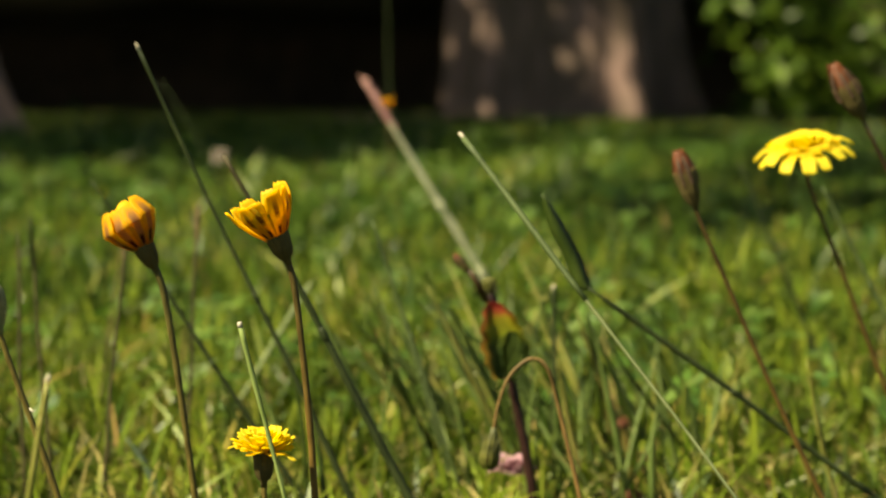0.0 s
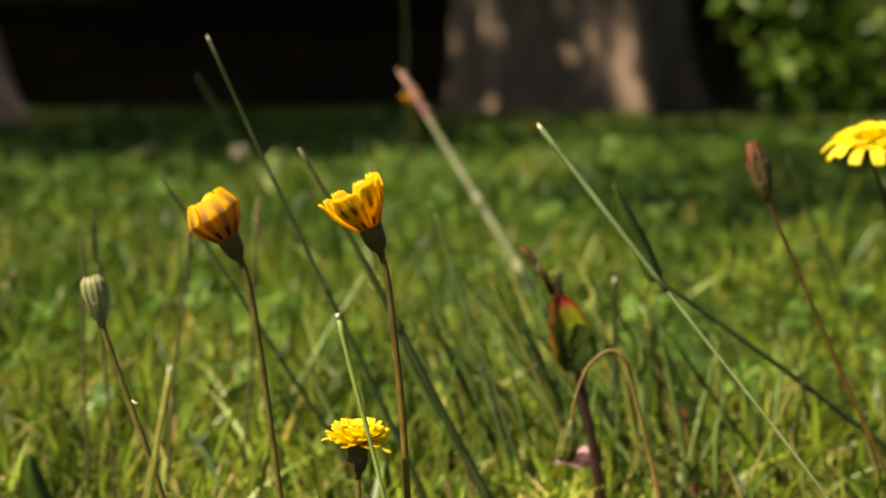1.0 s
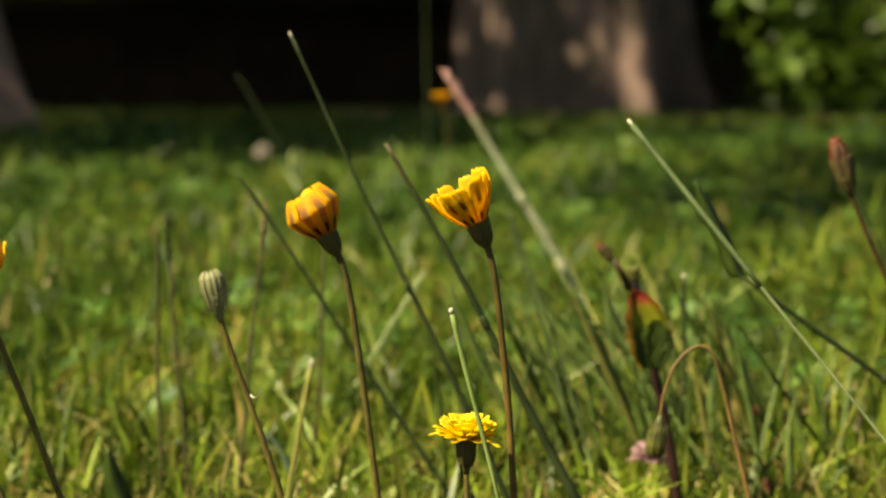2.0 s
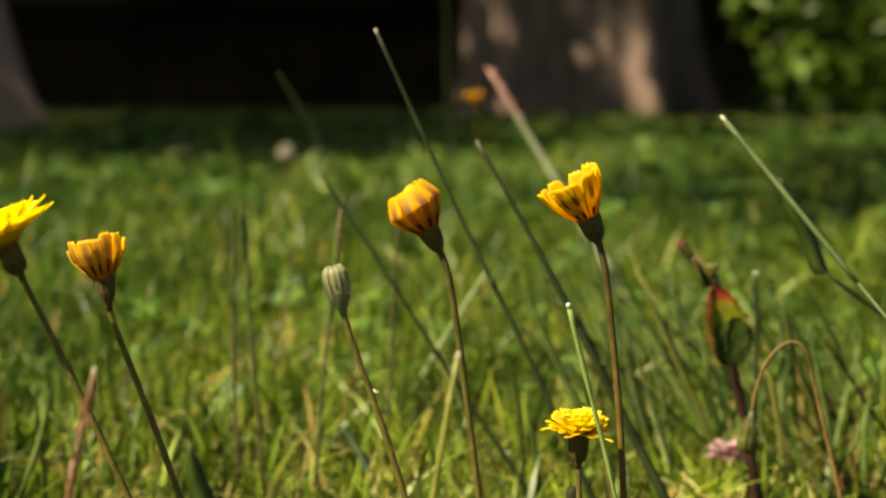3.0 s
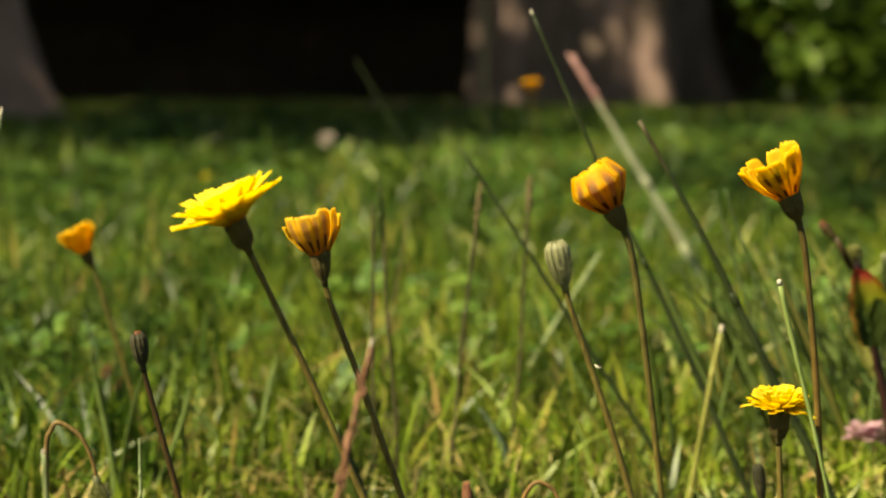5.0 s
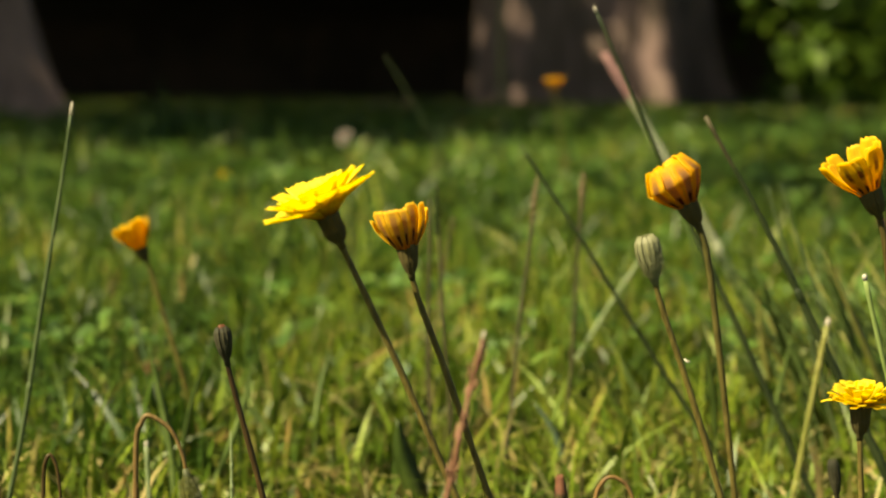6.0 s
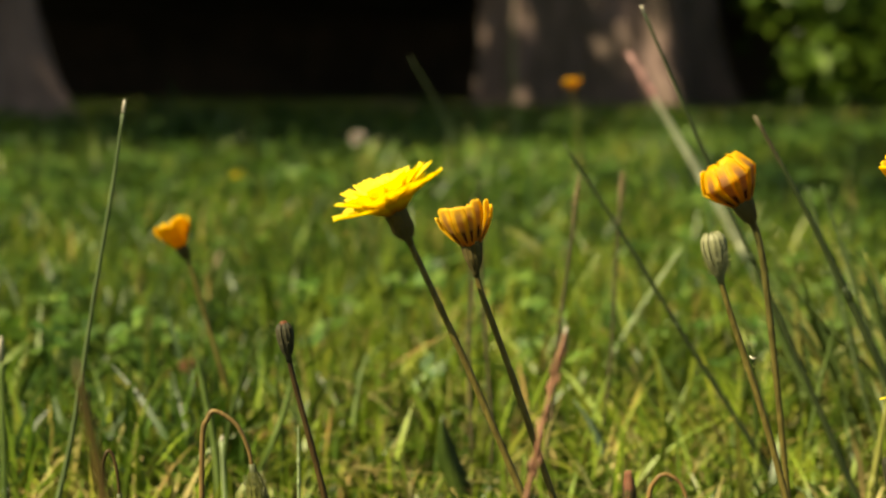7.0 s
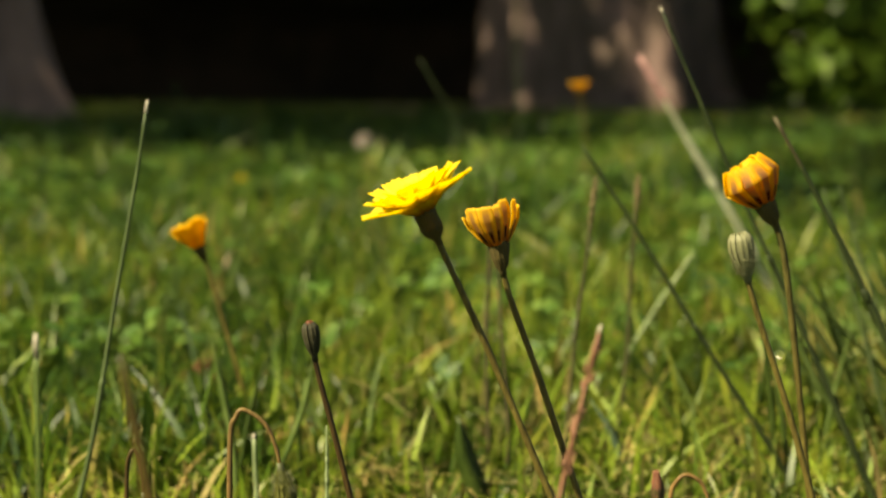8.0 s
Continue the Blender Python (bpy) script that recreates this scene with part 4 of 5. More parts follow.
# the bush beside the tree
thing = base_of("bush", (1.85, 8.5), "bright green broad-leaved bush beside the old tree", "bush")
rnd = random.Random(8)
for k in range(14):
    a = rnd.uniform(0, math.tau)
    end = Vector((math.cos(a) * rnd.uniform(0.2, 0.75), math.sin(a) * rnd.uniform(0.2, 0.6), rnd.uniform(0.5, 1.35)))
    bm = bmesh.new()
    tube(bm, [Vector((0.05 * math.cos(a), 0.05 * math.sin(a), -0.02)), Vector((end.x * 0.35, end.y * 0.35, end.z * 0.55)), end], [0.012, 0.009, 0.004], 6)
    part("branch", bm, BARK, thing)


def bush_sample(g):
    if g.random() < 0.25:
        return Vector((g.gauss(1.70, 0.17), g.gauss(9.95, 0.22), 0.04 + 1.2 * g.random() ** 1.3))
    a, r, z = g.uniform(0, math.tau), math.sqrt(g.uniform(0.15, 1)), g.random()
    return Vector((1.95 + math.cos(a) * r * (0.62 + 0.4 * math.sin(z * 2.6)), 8.5 + math.sin(a) * r * (0.45 + 0.35 * math.sin(z * 2.6)), 0.06 + 1.4 * z))


ob = part("foliage", leaf_cloud("foliage", BUSH, 4000, 5, bush_sample, (0.055, 0.11)), None, thing, "bright green pointed leaves")
ob.matrix_local = thing.matrix_world.inverted()

# the hedge: an unseen low overhanging skirt, added to keep the hollow under it dark
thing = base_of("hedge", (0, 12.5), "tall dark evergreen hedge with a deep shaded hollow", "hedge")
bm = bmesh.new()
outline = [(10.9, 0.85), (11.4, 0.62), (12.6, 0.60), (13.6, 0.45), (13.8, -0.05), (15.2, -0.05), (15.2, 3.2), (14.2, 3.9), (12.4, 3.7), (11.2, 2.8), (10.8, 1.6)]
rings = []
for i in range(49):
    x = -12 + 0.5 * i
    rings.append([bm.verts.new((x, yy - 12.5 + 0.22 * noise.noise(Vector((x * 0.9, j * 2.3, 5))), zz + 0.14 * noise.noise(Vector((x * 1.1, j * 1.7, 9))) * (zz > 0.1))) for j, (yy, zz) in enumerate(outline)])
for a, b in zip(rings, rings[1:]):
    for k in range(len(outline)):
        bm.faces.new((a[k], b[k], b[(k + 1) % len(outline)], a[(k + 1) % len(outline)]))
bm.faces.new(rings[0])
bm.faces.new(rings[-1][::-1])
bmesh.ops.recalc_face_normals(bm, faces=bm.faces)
part("thicket", bm, TWIG, thing, "brown tangle of twigs, toned dark for the hollow's shade")


def hedge_sample(g):
    a = g.random()
    return Vector((g.uniform(-12, 12), 10.75 + 0.5 * abs(a - 0.4) + g.gauss(0, 0.12), 0.75 + 2.6 * a))


ob = part("foliage", leaf_cloud("foliage", CROWN, 9000, 6, hedge_sample, (0.06, 0.14)), None, thing, "dark green outer leaves")
ob.matrix_local = thing.matrix_world.inverted()

# strip of bare earth before the old tree
bm = bmesh.new()
top, low = [], []
for i in range(41):
    x = -0.5 + 2.6 * i / 40
    top.append(bm.verts.new((x, 9.9 + 0.1 * noise.noise(Vector((x * 3, 0, 0))), 0.012)))
    low.append(bm.verts.new((x, 9.25 + 0.14 * noise.noise(Vector((x * 3, 4, 0))), 0.008)))
for i in range(40):
    bm.faces.new((low[i], low[i + 1], top[i + 1], top[i]))
tagged(new("bare_earth", mesh_of("bare_earth", bm, EARTH)), "strip of bare trodden earth at the tree's foot", "soil", kind="structure")

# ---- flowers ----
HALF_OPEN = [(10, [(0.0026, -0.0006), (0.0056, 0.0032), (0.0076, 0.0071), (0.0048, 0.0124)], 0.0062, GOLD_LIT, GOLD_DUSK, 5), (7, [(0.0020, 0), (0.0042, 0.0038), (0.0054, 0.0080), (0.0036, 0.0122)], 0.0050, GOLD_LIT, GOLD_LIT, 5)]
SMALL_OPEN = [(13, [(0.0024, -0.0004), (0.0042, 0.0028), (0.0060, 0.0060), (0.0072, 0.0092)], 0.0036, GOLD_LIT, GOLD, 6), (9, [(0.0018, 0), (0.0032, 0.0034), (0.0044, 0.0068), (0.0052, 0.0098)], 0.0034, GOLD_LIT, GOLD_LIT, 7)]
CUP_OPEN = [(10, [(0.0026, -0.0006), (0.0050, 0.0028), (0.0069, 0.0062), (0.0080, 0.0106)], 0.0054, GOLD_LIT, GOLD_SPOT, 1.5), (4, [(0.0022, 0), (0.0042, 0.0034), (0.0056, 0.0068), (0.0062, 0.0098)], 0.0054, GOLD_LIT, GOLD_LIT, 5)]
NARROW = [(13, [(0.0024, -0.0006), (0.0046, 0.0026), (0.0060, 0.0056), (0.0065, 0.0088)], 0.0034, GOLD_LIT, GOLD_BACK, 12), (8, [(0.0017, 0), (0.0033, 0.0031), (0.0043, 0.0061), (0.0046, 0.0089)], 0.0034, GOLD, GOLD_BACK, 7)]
WIDE = [(14, pot(0.0022, 64, 0.0120), 0.0054, YELLOW, YELLOW_BACK, 5), (13, pot(0.0018, 52, 0.0114), 0.0050, YELLOW, YELLOW_BACK, 7), (11, pot(0.0014, 40, 0.0094), 0.0042, YELLOW, YELLOW, 7), (8, pot(0.0008, 22, 0.0078), 0.0032, YELLOW, YELLOW, 7)]
LARGE = [(15, [(0.0028, 0), (0.0085, 0.0012), (0.0135, 0.0006), (0.0172, -0.0022)], 0.0047, YELLOW, YELLOW_BACK, 8), (22, pot(0.0025, 82, 0.0094), 0.0036, YELLOW, YELLOW, 4), (22, pot(0.002, 70, 0.0086), 0.0032, YELLOW, YELLOW, 4), (18, pot(0.0014, 54, 0.0068), 0.0030, YELLOW, YELLOW, 4), (16, pot(0.0006, 38, 0.0062), 0.0028, YELLOW, YELLOW, 4), (9, pot(0.0003, 16, 0.0054), 0.0024, YELLOW, YELLOW, 4)]
FRAYED = [(22, pot(0.0020, 74, 0.0056), 0.0021, GOLD_LIT, YELLOW_BACK, 8), (22, pot(0.0019, 58, 0.0066), 0.0021, YELLOW, YELLOW_BACK, 9), (20, pot(0.0016, 42, 0.0068), 0.0020, YELLOW, YELLOW, 9), (14, pot(0.0012, 26, 0.0060), 0.0019, YELLOW, YELLOW, 9), (7, pot(0.0006, 10, 0.0058), 0.0017, YELLOW, YELLOW, 9), (2, [(0.002, 0.0006), (0.005, 0.0010), (0.0080, 0.0008), (0.0098, 0.0002)], 0.0015, YELLOW, YELLOW, 8)]

flower("half-closed golden hawkbit with brown-striped outer petals", (-0.0786, 0.5656, 0.1152), (-0.0648, 0.572), 0.0028, 28, -2, HALF_OPEN, 0.0066, 0.0030, STEM_OLIVE, 1, r_tip=0.00102, r_foot=0.00085, aside=5, blunt=0.5)
flower("cup-shaped golden hawkbit opening on a thin reddish stem", (-0.0390, 0.5190, 0.1212), (-0.0313, 0.523), 0.0030, 22, 3, CUP_OPEN, 0.0066, 0.0030, STEM_RED, 2, r_tip=0.00085, aside=6, bulge=0.14, blunt=0.36, turn=10)
flower("fully open bright yellow hawkbit tilted on its stem", (-0.1713, 0.4600, 0.1190), (-0.1205, 0.468), 0.0019, 25, 4, WIDE, 0.0066, 0.0026, STEM_GREEN, 3, bulge=0.28, blunt=0.15)
flower("half-open narrow golden hawkbit with dark petal feet", (-0.1558, 0.4840, 0.1098), (-0.1184, 0.489), 0.0009, 9, -1, NARROW, 0.0066, 0.0025, STEM_GREEN, 4, aside=8, bulge=0.06, blunt=0.3)
flower("low bright yellow hawkbit with frayed narrow petals", (-0.0444, 0.5106, 0.0668), (-0.0411, 0.511), 0.0, 0, 3, FRAYED, 0.0072, 0.0026, STEM_GREEN, 5, bulge=0.2, blunt=0.2)
flower("golden half-closed hawkbit behind the others", (-0.2602, 0.7800, 0.0860), (-0.2345, 0.785), 0.0, 25, 4, SMALL_OPEN, 0.0056, 0.0025, STEM_GREEN, 6, hairs=0, detail=False)
flower("small orange hawkbit far back in the lawn", (-0.0491, 1.8200, 0.1350), (-0.0333, 1.83), 0.0, 10, 0, [(13, pot(0.0024, 34, 0.0120), 0.0040, GOLD, GOLD_BACK, 5), (8, pot(0.0016, 20, 0.0110), 0.0036, GOLD, GOLD, 5)], 0.006, 0.0032, STEM_GREEN, 7, hairs=0, detail=False)
flower("large wide-open bright yellow hawkbit facing up", (0.1262, 0.7250, 0.1350), (0.1807, 0.735), 0.0, 9, 15, LARGE, 0.0078, 0.0036, STEM_BROWN, 8, blunt=0.2)

bud("closed hawkbit with rust-red petal tips on a brown stem", (0.0808, 0.6690, 0.1262), (0.1400, 0.676), -0.0009, 18, 0, 0.0105, 0.0036, STEM_BROWN, 21, tip_h=0.74)
bud("closed rust-tipped hawkbit on a leaning dark stem", (0.1361, 0.6800, 0.1545), (0.2170, 0.69), 0.0, 29, 0, 0.0105, 0.0042, STEM_PURPLE, 22, tip_h=0.85)
bud("closed grey-green hawkbit bud with pale ribs", (-0.1004, 0.4680, 0.1102), (-0.0674, 0.472), 0.0013, 12, 0, 0.0082, 0.0027, STEM_GREEN, 23, tip_mat=BRACT_PALE, pale=True, tip_h=0.0, hairs=60)
bud("small dark closed hawkbit bud with a rusty mouth", (-0.2016, 0.5050, 0.0867), (-0.1826, 0.509), 0.0011, 9, 0, 0.0066, 0.0020, STEM_PURPLE, 24, pale=3, tip_h=0.32)
bud("small pink-brown pointed hawkbit bud low in the grass", (-0.1222, 0.4460, 0.0600), (-0.1195, 0.447), 0.0, 4, 0, 0.0048, 0.0013, STEM_ARCH, 26, tip_mat=RUSTY, tip_h=0.9)
bud("low dark closed hawkbit bud", (-0.0424, 0.5500, 0.0435), (-0.0400, 0.552), 0.0, 8, 0, 0.0080, 0.0015, STEM_PURPLE, 25, tip_mat=TAN, pale=3, tip_h=0.2)


def glide(q, n=7):
    """A smooth line through a few points."""
    q = [q[0] * 2 - q[1], *q, q[-1] * 2 - q[-2]]
    out = []
    for a, b, c, d in zip(q, q[1:], q[2:], q[3:]):
        for i in range(n):
            u = i / n
            out.append(0.5 * (2 * b + (c - a) * u + (2 * a - 5 * b + 4 * c - d) * u * u + (3 * b - a - 3 * c + d) * u ** 3))
    return out + [q[-2]]


def nodding(label, foot, shoulder, top, neck, h, r, stem_mat, seed, pale=True, r_stem=0.0008):
    """A hawkbit whose stem bends over so that its bud hangs down. shoulder: where the stem begins to bend."""
    thing = base_of("nodding_bud", foot, label, "flower bud", "nodding hawkbit buds")
    f, t, k = Vector((foot[0], foot[1], -0.004)), Vector(top), Vector(neck)
    sh = Vector((shoulder[0], foot[1], shoulder[1]))
    up = Vector((sh.x + (t.x - sh.x) * 0.42, t.y, sh.z + (t.z - sh.z) * 0.80))
    down = Vector((t.x + (k.x - t.x) * 0.55, t.y, t.z - (t.z - k.z) * 0.22))
    low = Vector((t.x + (k.x - t.x) * 0.86, k.y, t.z - (t.z - k.z) * 0.60))
    pts = glide([f, f.lerp(sh, 0.5), sh, up, t, down, low, k])
    bm = bmesh.new()
    tube(bm, pts, [r_stem * (1.25 - 0.5 * i / len(pts)) for i in range(len(pts))], 8)
    rnd = random.Random(seed)
    for _ in range(30):
        q = pts[rnd.randrange(12, len(pts))]
        a = rnd.uniform(0, math.tau)
        d = Vector((math.cos(a), 0.3, math.sin(a))).normalized()
        tube(bm, [q + d * r_stem * 0.6, q + d * (r_stem + rnd.uniform(0.0004, 0.001))], [0.00009, 0.00003], 3)
    part("stem", local(bm, thing), stem_mat, thing, "brown hairy stem bent into an arch")
    way = (pts[-1] - pts[-3]).normalized()
    m = Matrix.Translation(pts[-1]) @ way.to_track_quat("Z", "Y").to_matrix().to_4x4()
    bud_head(thing, m, h, r, seed, RUST, 2 if pale else False, 0.12)
    return thing


nodding("hawkbit bud nodding from a brown arched hairy stem", (0.0521, 0.626), (0.0354, 0.0657), (0.0266, 0.624, 0.0822), (0.0152, 0.624, 0.0595), 0.0092, 0.0028, STEM_ARCH, 31, r_stem=0.0006)
nodding("young hawkbit bud hanging from a red-brown arch", (-0.2192, 0.469), (-0.2188, 0.0700), (-0.2155, 0.4686, 0.0785), (-0.2071, 0.4686, 0.0645), 0.0085, 0.0023, STEM_ARCH, 32, r_stem=0.00058)
nodding("low nodding hawkbit bud on a red-brown arch", (-0.1070, 0.571), (-0.1058, 0.0370), (-0.1011, 0.57, 0.0443), (-0.0950, 0.57, 0.0360), 0.0075, 0.0022, STEM_ARCH, 33, r_stem=0.00062)
nodding("small bent hawkbit stalk with a dark bud", (-0.2530, 0.531), (-0.2522, 0.0500), (-0.2500, 0.53, 0.0580), (-0.2475, 0.53, 0.0450), 0.007, 0.0016, STEM_PURPLE, 34, r_stem=0.0005)

thing = bpy.data.objects["hawkbit_bud.002"]
bm = bmesh.new()
tube(bm, [Vector((-0.0935, 0.4672, 0.0917)), Vector((-0.0928, 0.4668, 0.0911)), Vector((-0.0921, 0.4668, 0.0913))], [0.0002, 0.00028, 0.0001], 5)
part("scale_leaf", local(bm, thing), CUT_TIP, thing, "tiny pale scale leaf")

# ---- the weed with a red and green leaf ----
thing = base_of("weed", (0.0350, 0.728), "purple-stemmed weed with a red and green folded leaf", "weed")
part("stem", local(stem_bm((0.0166, 0.725, 0.0925), (0.0350, 0.728), 0.0016, 0.0015, 0.0020, 41, 25), thing), STEM_WINE, thing)
for lab, mat, top, foot, wd, lie, fold in (("folded leaf turning red and lime", LEAF_TURNING, (0.0176, 0.7225, 0.0890), (0.0206, 0.7215, 0.0620), 0.0155, 0.10, -0.55),
                                           ("dark green half of the folded leaf", BLADE_DARK, (0.0240, 0.7205, 0.0790), (0.0240, 0.7195, 0.0620), 0.0095, -0.15, -0.2)):
    bm = bmesh.new()
    uv = bm.loops.layers.uv.new("UVMap")
    rows = []
    for i in range(17):
        v = i / 16
        half = wd * 0.5 * (0.10 + 0.90 * math.sin(math.pi * min(1, v * 0.90 + 0.05)) ** 0.75) * (1 + 0.10 * math.sin(v * 31))
        q = Vector(foot).lerp(Vector(top), v) + Vector((0.0016 * math.sin(3 * v), 0, 0))
        d = Vector((math.cos(lie), math.sin(lie), 0.14 * math.sin(5 * v)))
        o = Vector((-d.y, d.x, 0)) * fold
        rows.append([(bm.verts.new(q + d * half * u + o * half * u * u + Vector((0, 0.0006 * math.sin(9 * u + 17 * v), 0))), (u * 0.5 + 0.5, v)) for u in (-1, -0.6, -0.3, 0, 0.3, 0.6, 1)])
    for a, b in zip(rows, rows[1:]):
        for k in range(6):
            vs = (a[k], a[k + 1], b[k + 1], b[k])
            f = bm.faces.new([w for w, _ in vs])
            for loop, (_, c) in zip(f.loops, vs):
                loop[uv].uv = c
    bmesh.ops.solidify(bm, geom=bm.faces[:], thickness=0.0004)
    part("leaf", local(bm, thing), mat, thing, lab)
m = head_pose((0.0166, 0.725, 0.0915), 6, 0)
bud_head(thing, m, 0.0050, 0.0023, 42, BRACT_GREEN, 2, 0.1)
bm = bmesh.new()
line = [Vector((0.0150, 0.725, 0.0890)), Vector((0.0120, 0.7245, 0.0955)), Vector((0.0092, 0.724, 0.1000))]
tube(bm, line, [0.0012, 0.0012, 0.0011], 8)
part("side_stem", local(bm, thing), STEM_PURPLE, thing)
bud_head(thing, head_pose((0.0094, 0.724, 0.0992), 40, 0), 0.0058, 0.0016, 43, RUST, False, 0.5)
fl = [(k * 2.4, 0.15 + 0.95 * k / 20) for k in range(20)]
meshes = [ray_mesh("petal", [(0.0008, 0), (0.0026, 0.0050), (0.0048, 0.0076)], 0.0044, 50 + i, PINK, PINK, 0.0002, 3, 0.3) for i in range(3)]
for k, (a, tilt) in enumerate(fl):
    ob = part("petal", meshes[k % 3], None, thing)
    ob.matrix_local = thing.matrix_world.inverted() @ Matrix.Translation((0.0250, 0.742, 0.0250)) @ Matrix.Rotation(a, 4, "Z") @ Matrix.Rotation(tilt, 4, "Y")

# ---- stems and blades of grass ----
grass_stem("long pale green grass stem with a white tip", (0.0061, 0.6178, 0.1489), (0.1213, 0.54), 0.0006, 0.00062, 0.00034, STALK_PALE, 61, node=(0.93,), cut=0.0022, sheath=(0.73, 0.00088, STALK_GREY))
thing = grass_stem("dark green grass stem lying low with one short blade", (0.0477, 0.6840, 0.0980), (0.1850, 0.71), 0.0009, 0.00085, 0.00115, STALK_DARK, 62)
bm = blade_bm((0.0325, 0.682, 0.1295), (0.0480, 0.684, 0.0970), 0.0, 0.0062, 63, 0.2, base=0.8)
for v in bm.verts:
    v.co.z = 0.0970 + max(0.0, v.co.z) / 0.1295 * (0.1295 - 0.0970)
part("blade", local(bm, thing), BLADE_DARK, thing, "short dark green blade at the knot")
grass_stem("very tall thin dark grass stem with a pale tip", (-0.0984, 0.6770, 0.1760), (-0.0150, 0.685), -0.0008, 0.00045, 0.0013, STALK_DARK, 64, node=(0.55,), cut=0.0022)
thing = grass_stem("thick pale pinkish dry stalk leaning across", (-0.0490, 1.2860, 0.1678), (0.0525, 1.30), 0.0012, 0.0015, 0.0027, STRAW_GREEN, 65, name="dry_stalk", node=(0.54, 0.29))
bm = bmesh.new()
line = stalk_line((-0.0490, 1.2860, 0.1678), (0.0525, 1.30), 0.0012, 30, 0.0009, 65)[-8:]
rnd = random.Random(65)
tube(bm, line, [0.0010, 0.0014, 0.0017, 0.0019, 0.0020, 0.0019, 0.0016, 0.0009], 8)
for k in range(90):
    i = rnd.randrange(7)
    q, a = line[i].lerp(line[i + 1], rnd.random()), rnd.uniform(0, math.tau)
    d = Vector((math.cos(a), math.sin(a), rnd.uniform(0.4, 1.2))).normalized()
    tube(bm, [q + d * 0.0012, q + d * rnd.uniform(0.0022, 0.0042)], [0.0007, 0.0002], 4)
part("seed_head", local(bm, thing), STRAW_PINK, thing, "pinkish dry seed head")
grass_stem("dark leaning grass stem with a brown tip", (-0.0674, 0.6400, 0.1430), (0.0062, 0.65), 0.0028, 0.0006, 0.0019, STALK_DARK, 66, node=(0.62,), sheath=(0.84, 0.00068, STALK_BROWN))
grass_stem("dark green grass stem leaning in the lawn", (-0.1218, 0.7200, 0.1320), (-0.0368, 0.73), 0.0010, 0.0006, 0.0011, STALK_DARK, 67)
grass_stem("cut green reed stem with a tan tip", (-0.0750, 0.3920, 0.1085), (-0.0965, 0.394), 0.0004, 0.0005, 0.0009, BLADE_YELLOW, 68, node=(0.72, 0.93), cut=0.0015)
thing = grass_stem("rough red-brown dry stalk with withered husks", (-0.1411, 0.3750, 0.1082), (-0.1666, 0.378), 0.0, 0.0004, 0.0008, STRAW_RED, 69, name="dry_stalk", node=(0.70, 0.83), cut=0.0015)
line = stalk_line((-0.1411, 0.3750, 0.1082), (-0.1666, 0.378), 0.0, 30, 0.0009, 69)[14:]
rnd = random.Random(70)
for k in range(44):
    bm = bmesh.new()
    i = rnd.randrange(len(line) - 1)
    q, a = line[i].lerp(line[i + 1], rnd.random()), rnd.uniform(0, math.tau)
    up, out = (line[i + 1] - line[i]).normalized(), Vector((math.cos(a), math.sin(a), 0))
    d = (up * 1.6 + out * 0.35).normalized()
    tube(bm, [q, q + d * 0.0014 + out * 0.0006, q + d * rnd.uniform(0.0026, 0.0042) + out * 0.0002], [0.0002, 0.00034, 0.0001], 5)
    part("husk", local(bm, thing), STRAW_RED, thing)
grass_stem("upright pale green grass stem with a cut tip", (-0.0480, 0.4900, 0.1080), (-0.0195, 0.493), -0.0006, 0.00064, 0.00026, STALK_LIME, 70, node=(0.04,), cut=0.0008)
grass_stem("tall straight green grass stem with a pale tip", (-0.2582, 0.6130, 0.1440), (-0.2871, 0.617), 0.0016, 0.0005, 0.0010, STALK_GREY, 71, node=(0.45,), cut=0.004)
grass_stem("cut green grass stem with a white dry end", (-0.2458, 0.3800, 0.1030), (-0.2452, 0.382), 0.0, 0.00055, 0.0008, BLADE_GREEN, 72, cut=0.004)
grass_stem("dull red-brown stalk close by", (-0.2177, 0.3000, 0.1137), (-0.1945, 0.303), 0.0, 0.0008, 0.0010, STEM_RED, 73, name="dry_stalk")
grass_stem("short thin pale grass stem", (-0.2079, 0.4100, 0.0821), (-0.2045, 0.411), 0.0, 0.0004, 0.0006, BLADE_PALE, 74, cut=0.001)
grass_stem("thin grass spike with small husks", (-0.1961, 0.4600, 0.0765), (-0.1947, 0.461), 0.0, 0.0003, 0.0006, BLADE_PALE, 75, node=(0.9, 0.84, 0.78))
grass_stem("pale straw lying slantwise in the lawn", (-0.0577, 0.9200, 0.0782), (-0.1084, 0.93), 0.0, 0.0009, 0.0011, BLADE_PALE, 76, name="dry_stalk")
grass_stem("thin green grass stem", (-0.0263, 0.7800, 0.1139), (0.0093, 0.785), 0.0, 0.0006, 0.0009, STALK_GREY, 77)
grass_stem("upright green grass stem with a pale cut tip", (0.0427, 0.8000, 0.0864), (0.0434, 0.803), 0.0, 0.0010, 0.0011, STALK_DARK, 78, cut=0.0010)
grass_stem("upright dull brown-green grass stem", (-0.1532, 0.7500, 0.1114), (-0.1537, 0.753), 0.0, 0.0006, 0.0007, STALK_BROWN, 79)
thing = grass_stem("upright dull brown-green grass stem", (-0.1507, 0.7600, 0.1169), (-0.1444, 0.763), 0.0, 0.0006, 0.0007, STALK_BROWN, 80)
seed_head(thing, (-0.1507, 0.7600, 0.1169), 0.020, 0.0014, BLADE_DARK, 13)
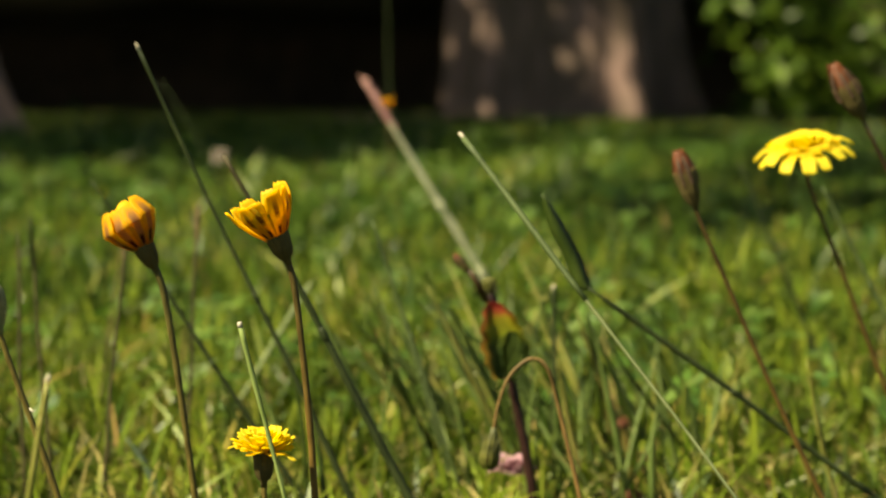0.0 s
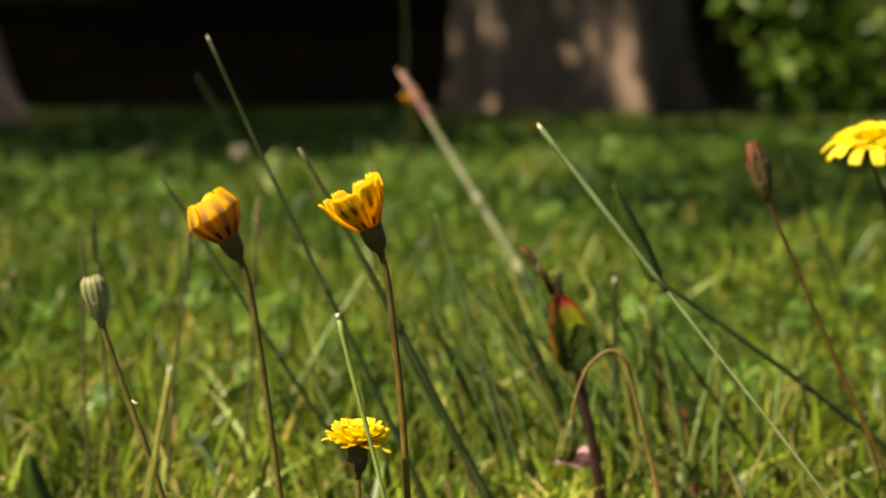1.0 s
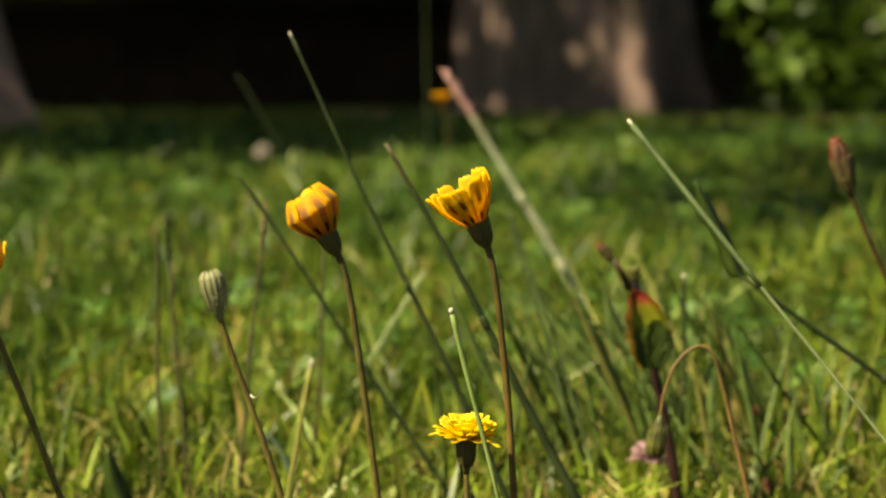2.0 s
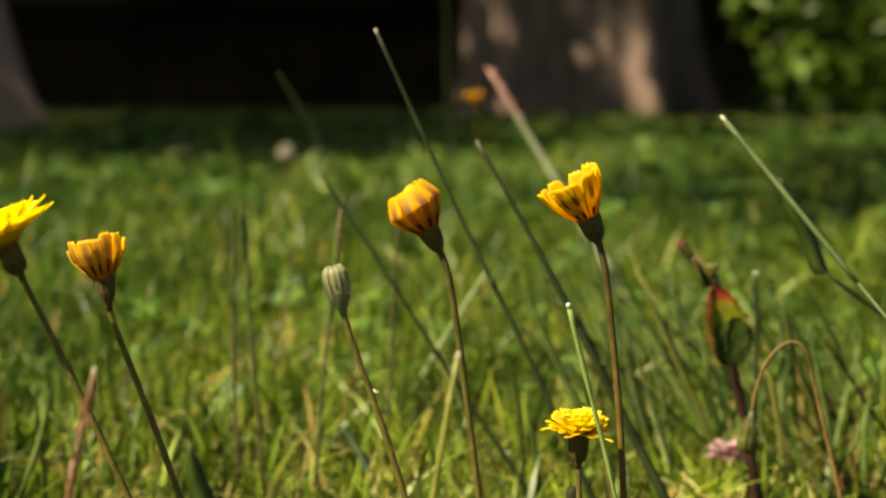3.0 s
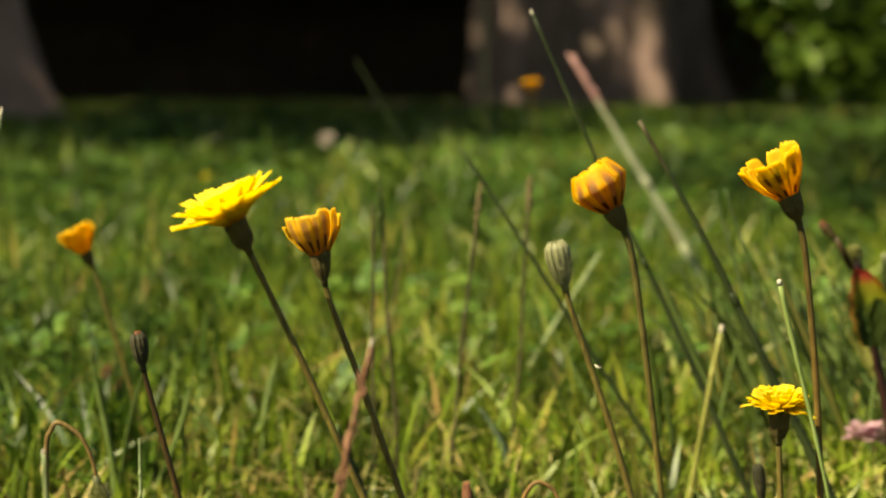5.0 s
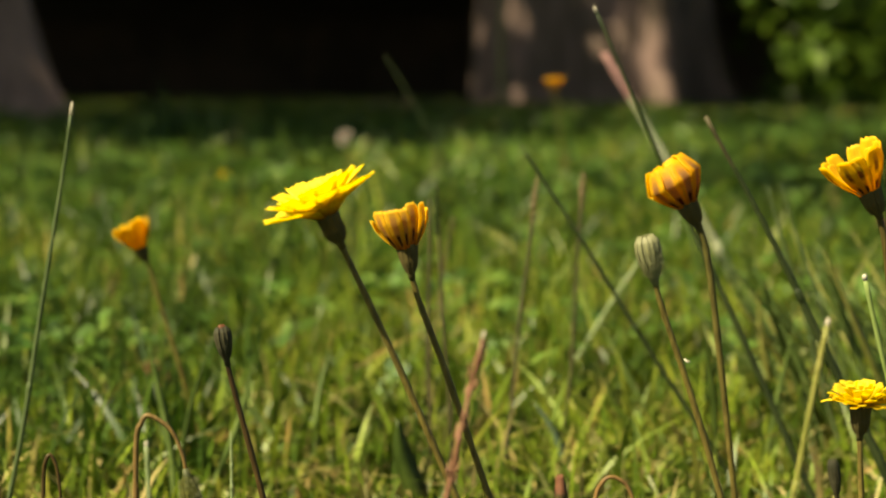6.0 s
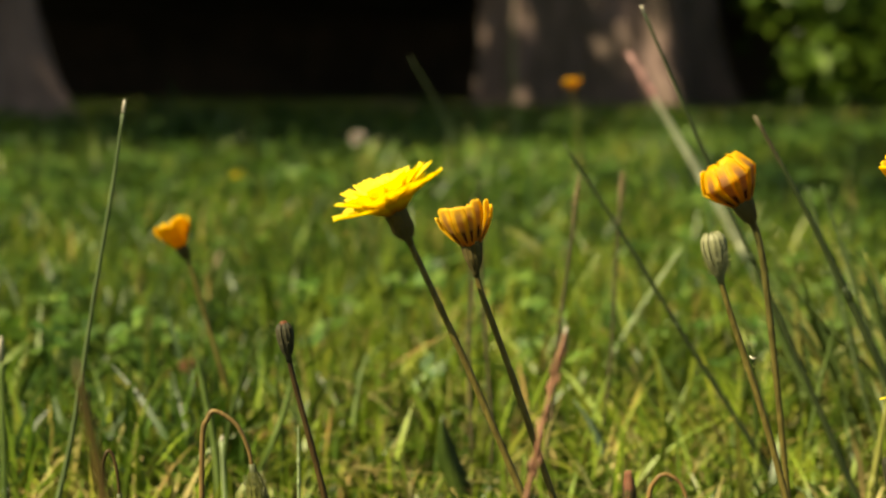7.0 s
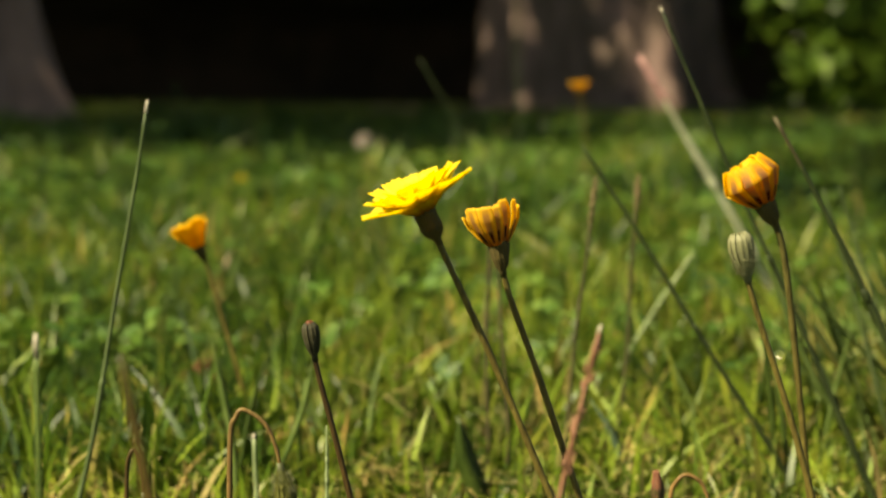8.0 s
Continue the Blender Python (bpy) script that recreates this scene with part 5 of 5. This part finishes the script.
grass_stem("tan dry grass stem standing in the lawn", (-0.1437, 0.9300, 0.0925), (-0.1596, 0.935), 0.0, 0.0004, 0.0006, TAN, 81, name="dry_stalk")
thing = grass_stem("dark brown-green stem with a small head", (-0.1138, 0.7550, 0.1188), (-0.1280, 0.757), 0.0, 0.0006, 0.0007, STALK_BROWN, 82)
seed_head(thing, (-0.1138, 0.755, 0.1188), 0.018, 0.0013, TAN, 12, 0.12)
thing = grass_stem("thin stem with a small brown seed head", (-0.0941, 0.8000, 0.1174), (-0.1016, 0.803), 0.0, 0.0006, 0.0007, STALK_BROWN, 83)
seed_head(thing, (-0.0941, 0.8, 0.1174), 0.014, 0.0015, TAN, 12, 0.05)
grass_stem("thin green grass stem with a pale tip", (-0.0261, 0.7500, 0.1163), (0.0140, 0.755), 0.0, 0.0005, 0.0008, STALK_GREY, 84)
grass_blade("dark green folded grass blade", (0.0584, 0.8200, 0.0709), (0.0926, 0.826), 0.0, 0.0042, BLADE_DARK, 85, 0.2)
grass_stem("thin dark grass stem farther back", (0.1497, 1.0500, 0.1247), (0.2046, 1.06), 0.0, 0.0010, 0.0013, STALK_DARK, 86)
grass_stem("thin green grass stem beside the large flower", (0.1456, 0.8000, 0.1256), (0.2127, 0.806), 0.0, 0.0007, 0.0010, STALK_GREY, 87)
grass_blade("broad dark green leaf standing in the grass", (-0.1640, 0.7000, 0.0390), (-0.1500, 0.702), -0.002, 0.0085, BLADE_DARK, 88, 0.1, 0.15, "broad_leaf", "broad leaves in the lawn")
grass_blade("grey-green curved leaf in the grass", (-0.1156, 0.7500, 0.0370), (-0.1013, 0.752), 0.005, 0.0042, LEAF_BLUE, 89, 0.1, 0.15, "broad_leaf", "broad leaves in the lawn")
grass_stem("tall dim green stalk far back", (-0.0740, 2.7500, 0.3000), (-0.0700, 2.752), 0.001, 0.0008, 0.0020, STALK_DARK, 90)
grass_stem("thin grass stalk farther back", (-0.1860, 1.3800, 0.1670), (-0.1050, 1.39), 0.006, 0.0006, 0.0010, STALK_DARK, 91)

# ---- clover heads and low flowers far back ----
def clover_head(label, x, y, z, r, mat, seed):
    """A round clover head of many small florets on a stalk."""
    thing = base_of("clover_flower", (x, y), label, "flower", "clover heads in the lawn")
    part("stem", local(stem_bm((x, y, z - r * 0.6), (x + 0.004, y), 0.001, 0.0009, 0.0011, seed), thing), STEM_GREEN, thing)
    meshes = [ray_mesh("floret", [(r * 0.1, 0), (r * 0.14, r * 0.6), (r * 0.24, r)], r * 0.3, seed + i, mat, mat, 0.0003, 3, 0.4) for i in range(2)]
    for k in range(44):
        ob = part("floret", meshes[k % 2], None, thing)
        ob.matrix_local = thing.matrix_world.inverted() @ Matrix.Translation((x, y, z)) @ Matrix.Rotation(k * 2.4, 4, "Z") @ Matrix.Rotation(math.acos(1 - 1.6 * (k + 0.5) / 44), 4, "Y")
    return thing


clover_head("white clover head blooming in the lawn", -0.2642, 2.4725, 0.078, 0.0105, WHITE, 92)
clover_head("fading brown-pink clover head in the grass", -0.2750, 0.9000, 0.028, 0.0038, RUSTY, 94)
for x, y, z, r in ((0.075, 0.78, 0.024, 0.0030), (0.0705, 0.76, 0.013, 0.0034), (0.083, 0.76, 0.012, 0.0030), (0.070, 0.80, 0.034, 0.0024)):
    clover_head("fading brown-pink clover head in the grass", x, y, z, r, RUSTY, int(x * 4000))
clover_head("fading brown-pink clover head in the grass", -0.2730, 0.9200, 0.019, 0.0036, RUSTY, 95)
flower("low yellow hawkbit far back in the grass", (-0.4100, 2.5000, 0.0240), (-0.4050, 2.50), 0.0, 5, 5, [(13, pot(0.0024, 70, 0.0110), 0.0036, YELLOW, YELLOW_BACK, 7), (9, pot(0.0016, 45, 0.0090), 0.003, YELLOW, YELLOW, 7)], 0.006, 0.0028, STEM_GREEN, 96, hairs=0, detail=False)


# ---- taller blades that stand among the flowers ----
def grass_tuft(seed, x, y, count, heights, widths, lean, splay=0.35):
    """A tuft: blades that spring from one foot, each a part of it."""
    g = random.Random(seed)
    tone, mats = g.choice((("bright green", (BLADE_GREEN, BLADE_GREEN, BLADE_YELLOW)), ("dark green", (BLADE_DARK, BLADE_DARK, BLADE_GREEN)), ("green", (BLADE_GREEN, BLADE_DARK))))
    thing = base_of("grass_tuft", (x, y), tone + " tuft of tall grass blades in the lawn", "grass tuft", "grass tufts in the lawn")
    for k in range(count):
        h, fx, fy = g.uniform(*heights), x + g.gauss(0, 0.010), y + g.gauss(0, 0.012)
        bm = blade_bm((fx + g.gauss(lean, splay) * h, fy + g.gauss(0, 0.3) * h, h), (fx, fy), g.uniform(-0.004, 0.004), g.uniform(*widths), seed * 100 + k, 0.35, lie=g.uniform(-0.9, 0.9))
        part("blade", local(bm, thing), g.choice(mats), thing)


g = random.Random(97)
for k in range(11):
    grass_tuft(200 + k, g.uniform(-0.01, 0.14), g.uniform(0.75, 1.02), 5, (0.040, 0.082), (0.0016, 0.0028), -0.35)
for k in range(18):
    grass_tuft(230 + k, g.uniform(-0.32, 0.20), g.uniform(0.72, 1.30), 4, (0.038, 0.070), (0.0016, 0.0030), -0.1)
for k in range(9):
    grass_tuft(260 + k, g.uniform(-0.02, 0.10), g.uniform(0.76, 0.95), 4, (0.045, 0.088), (0.0020, 0.0034), -0.5)
for k, (x, y) in enumerate(((0.004, 0.80), (0.018, 0.84), (0.030, 0.82), (0.045, 0.88), (0.078, 0.84), (0.092, 0.86))):
    grass_tuft(290 + k, x, y, 5, (0.060, 0.100), (0.0018, 0.0034), -0.52, 0.10)
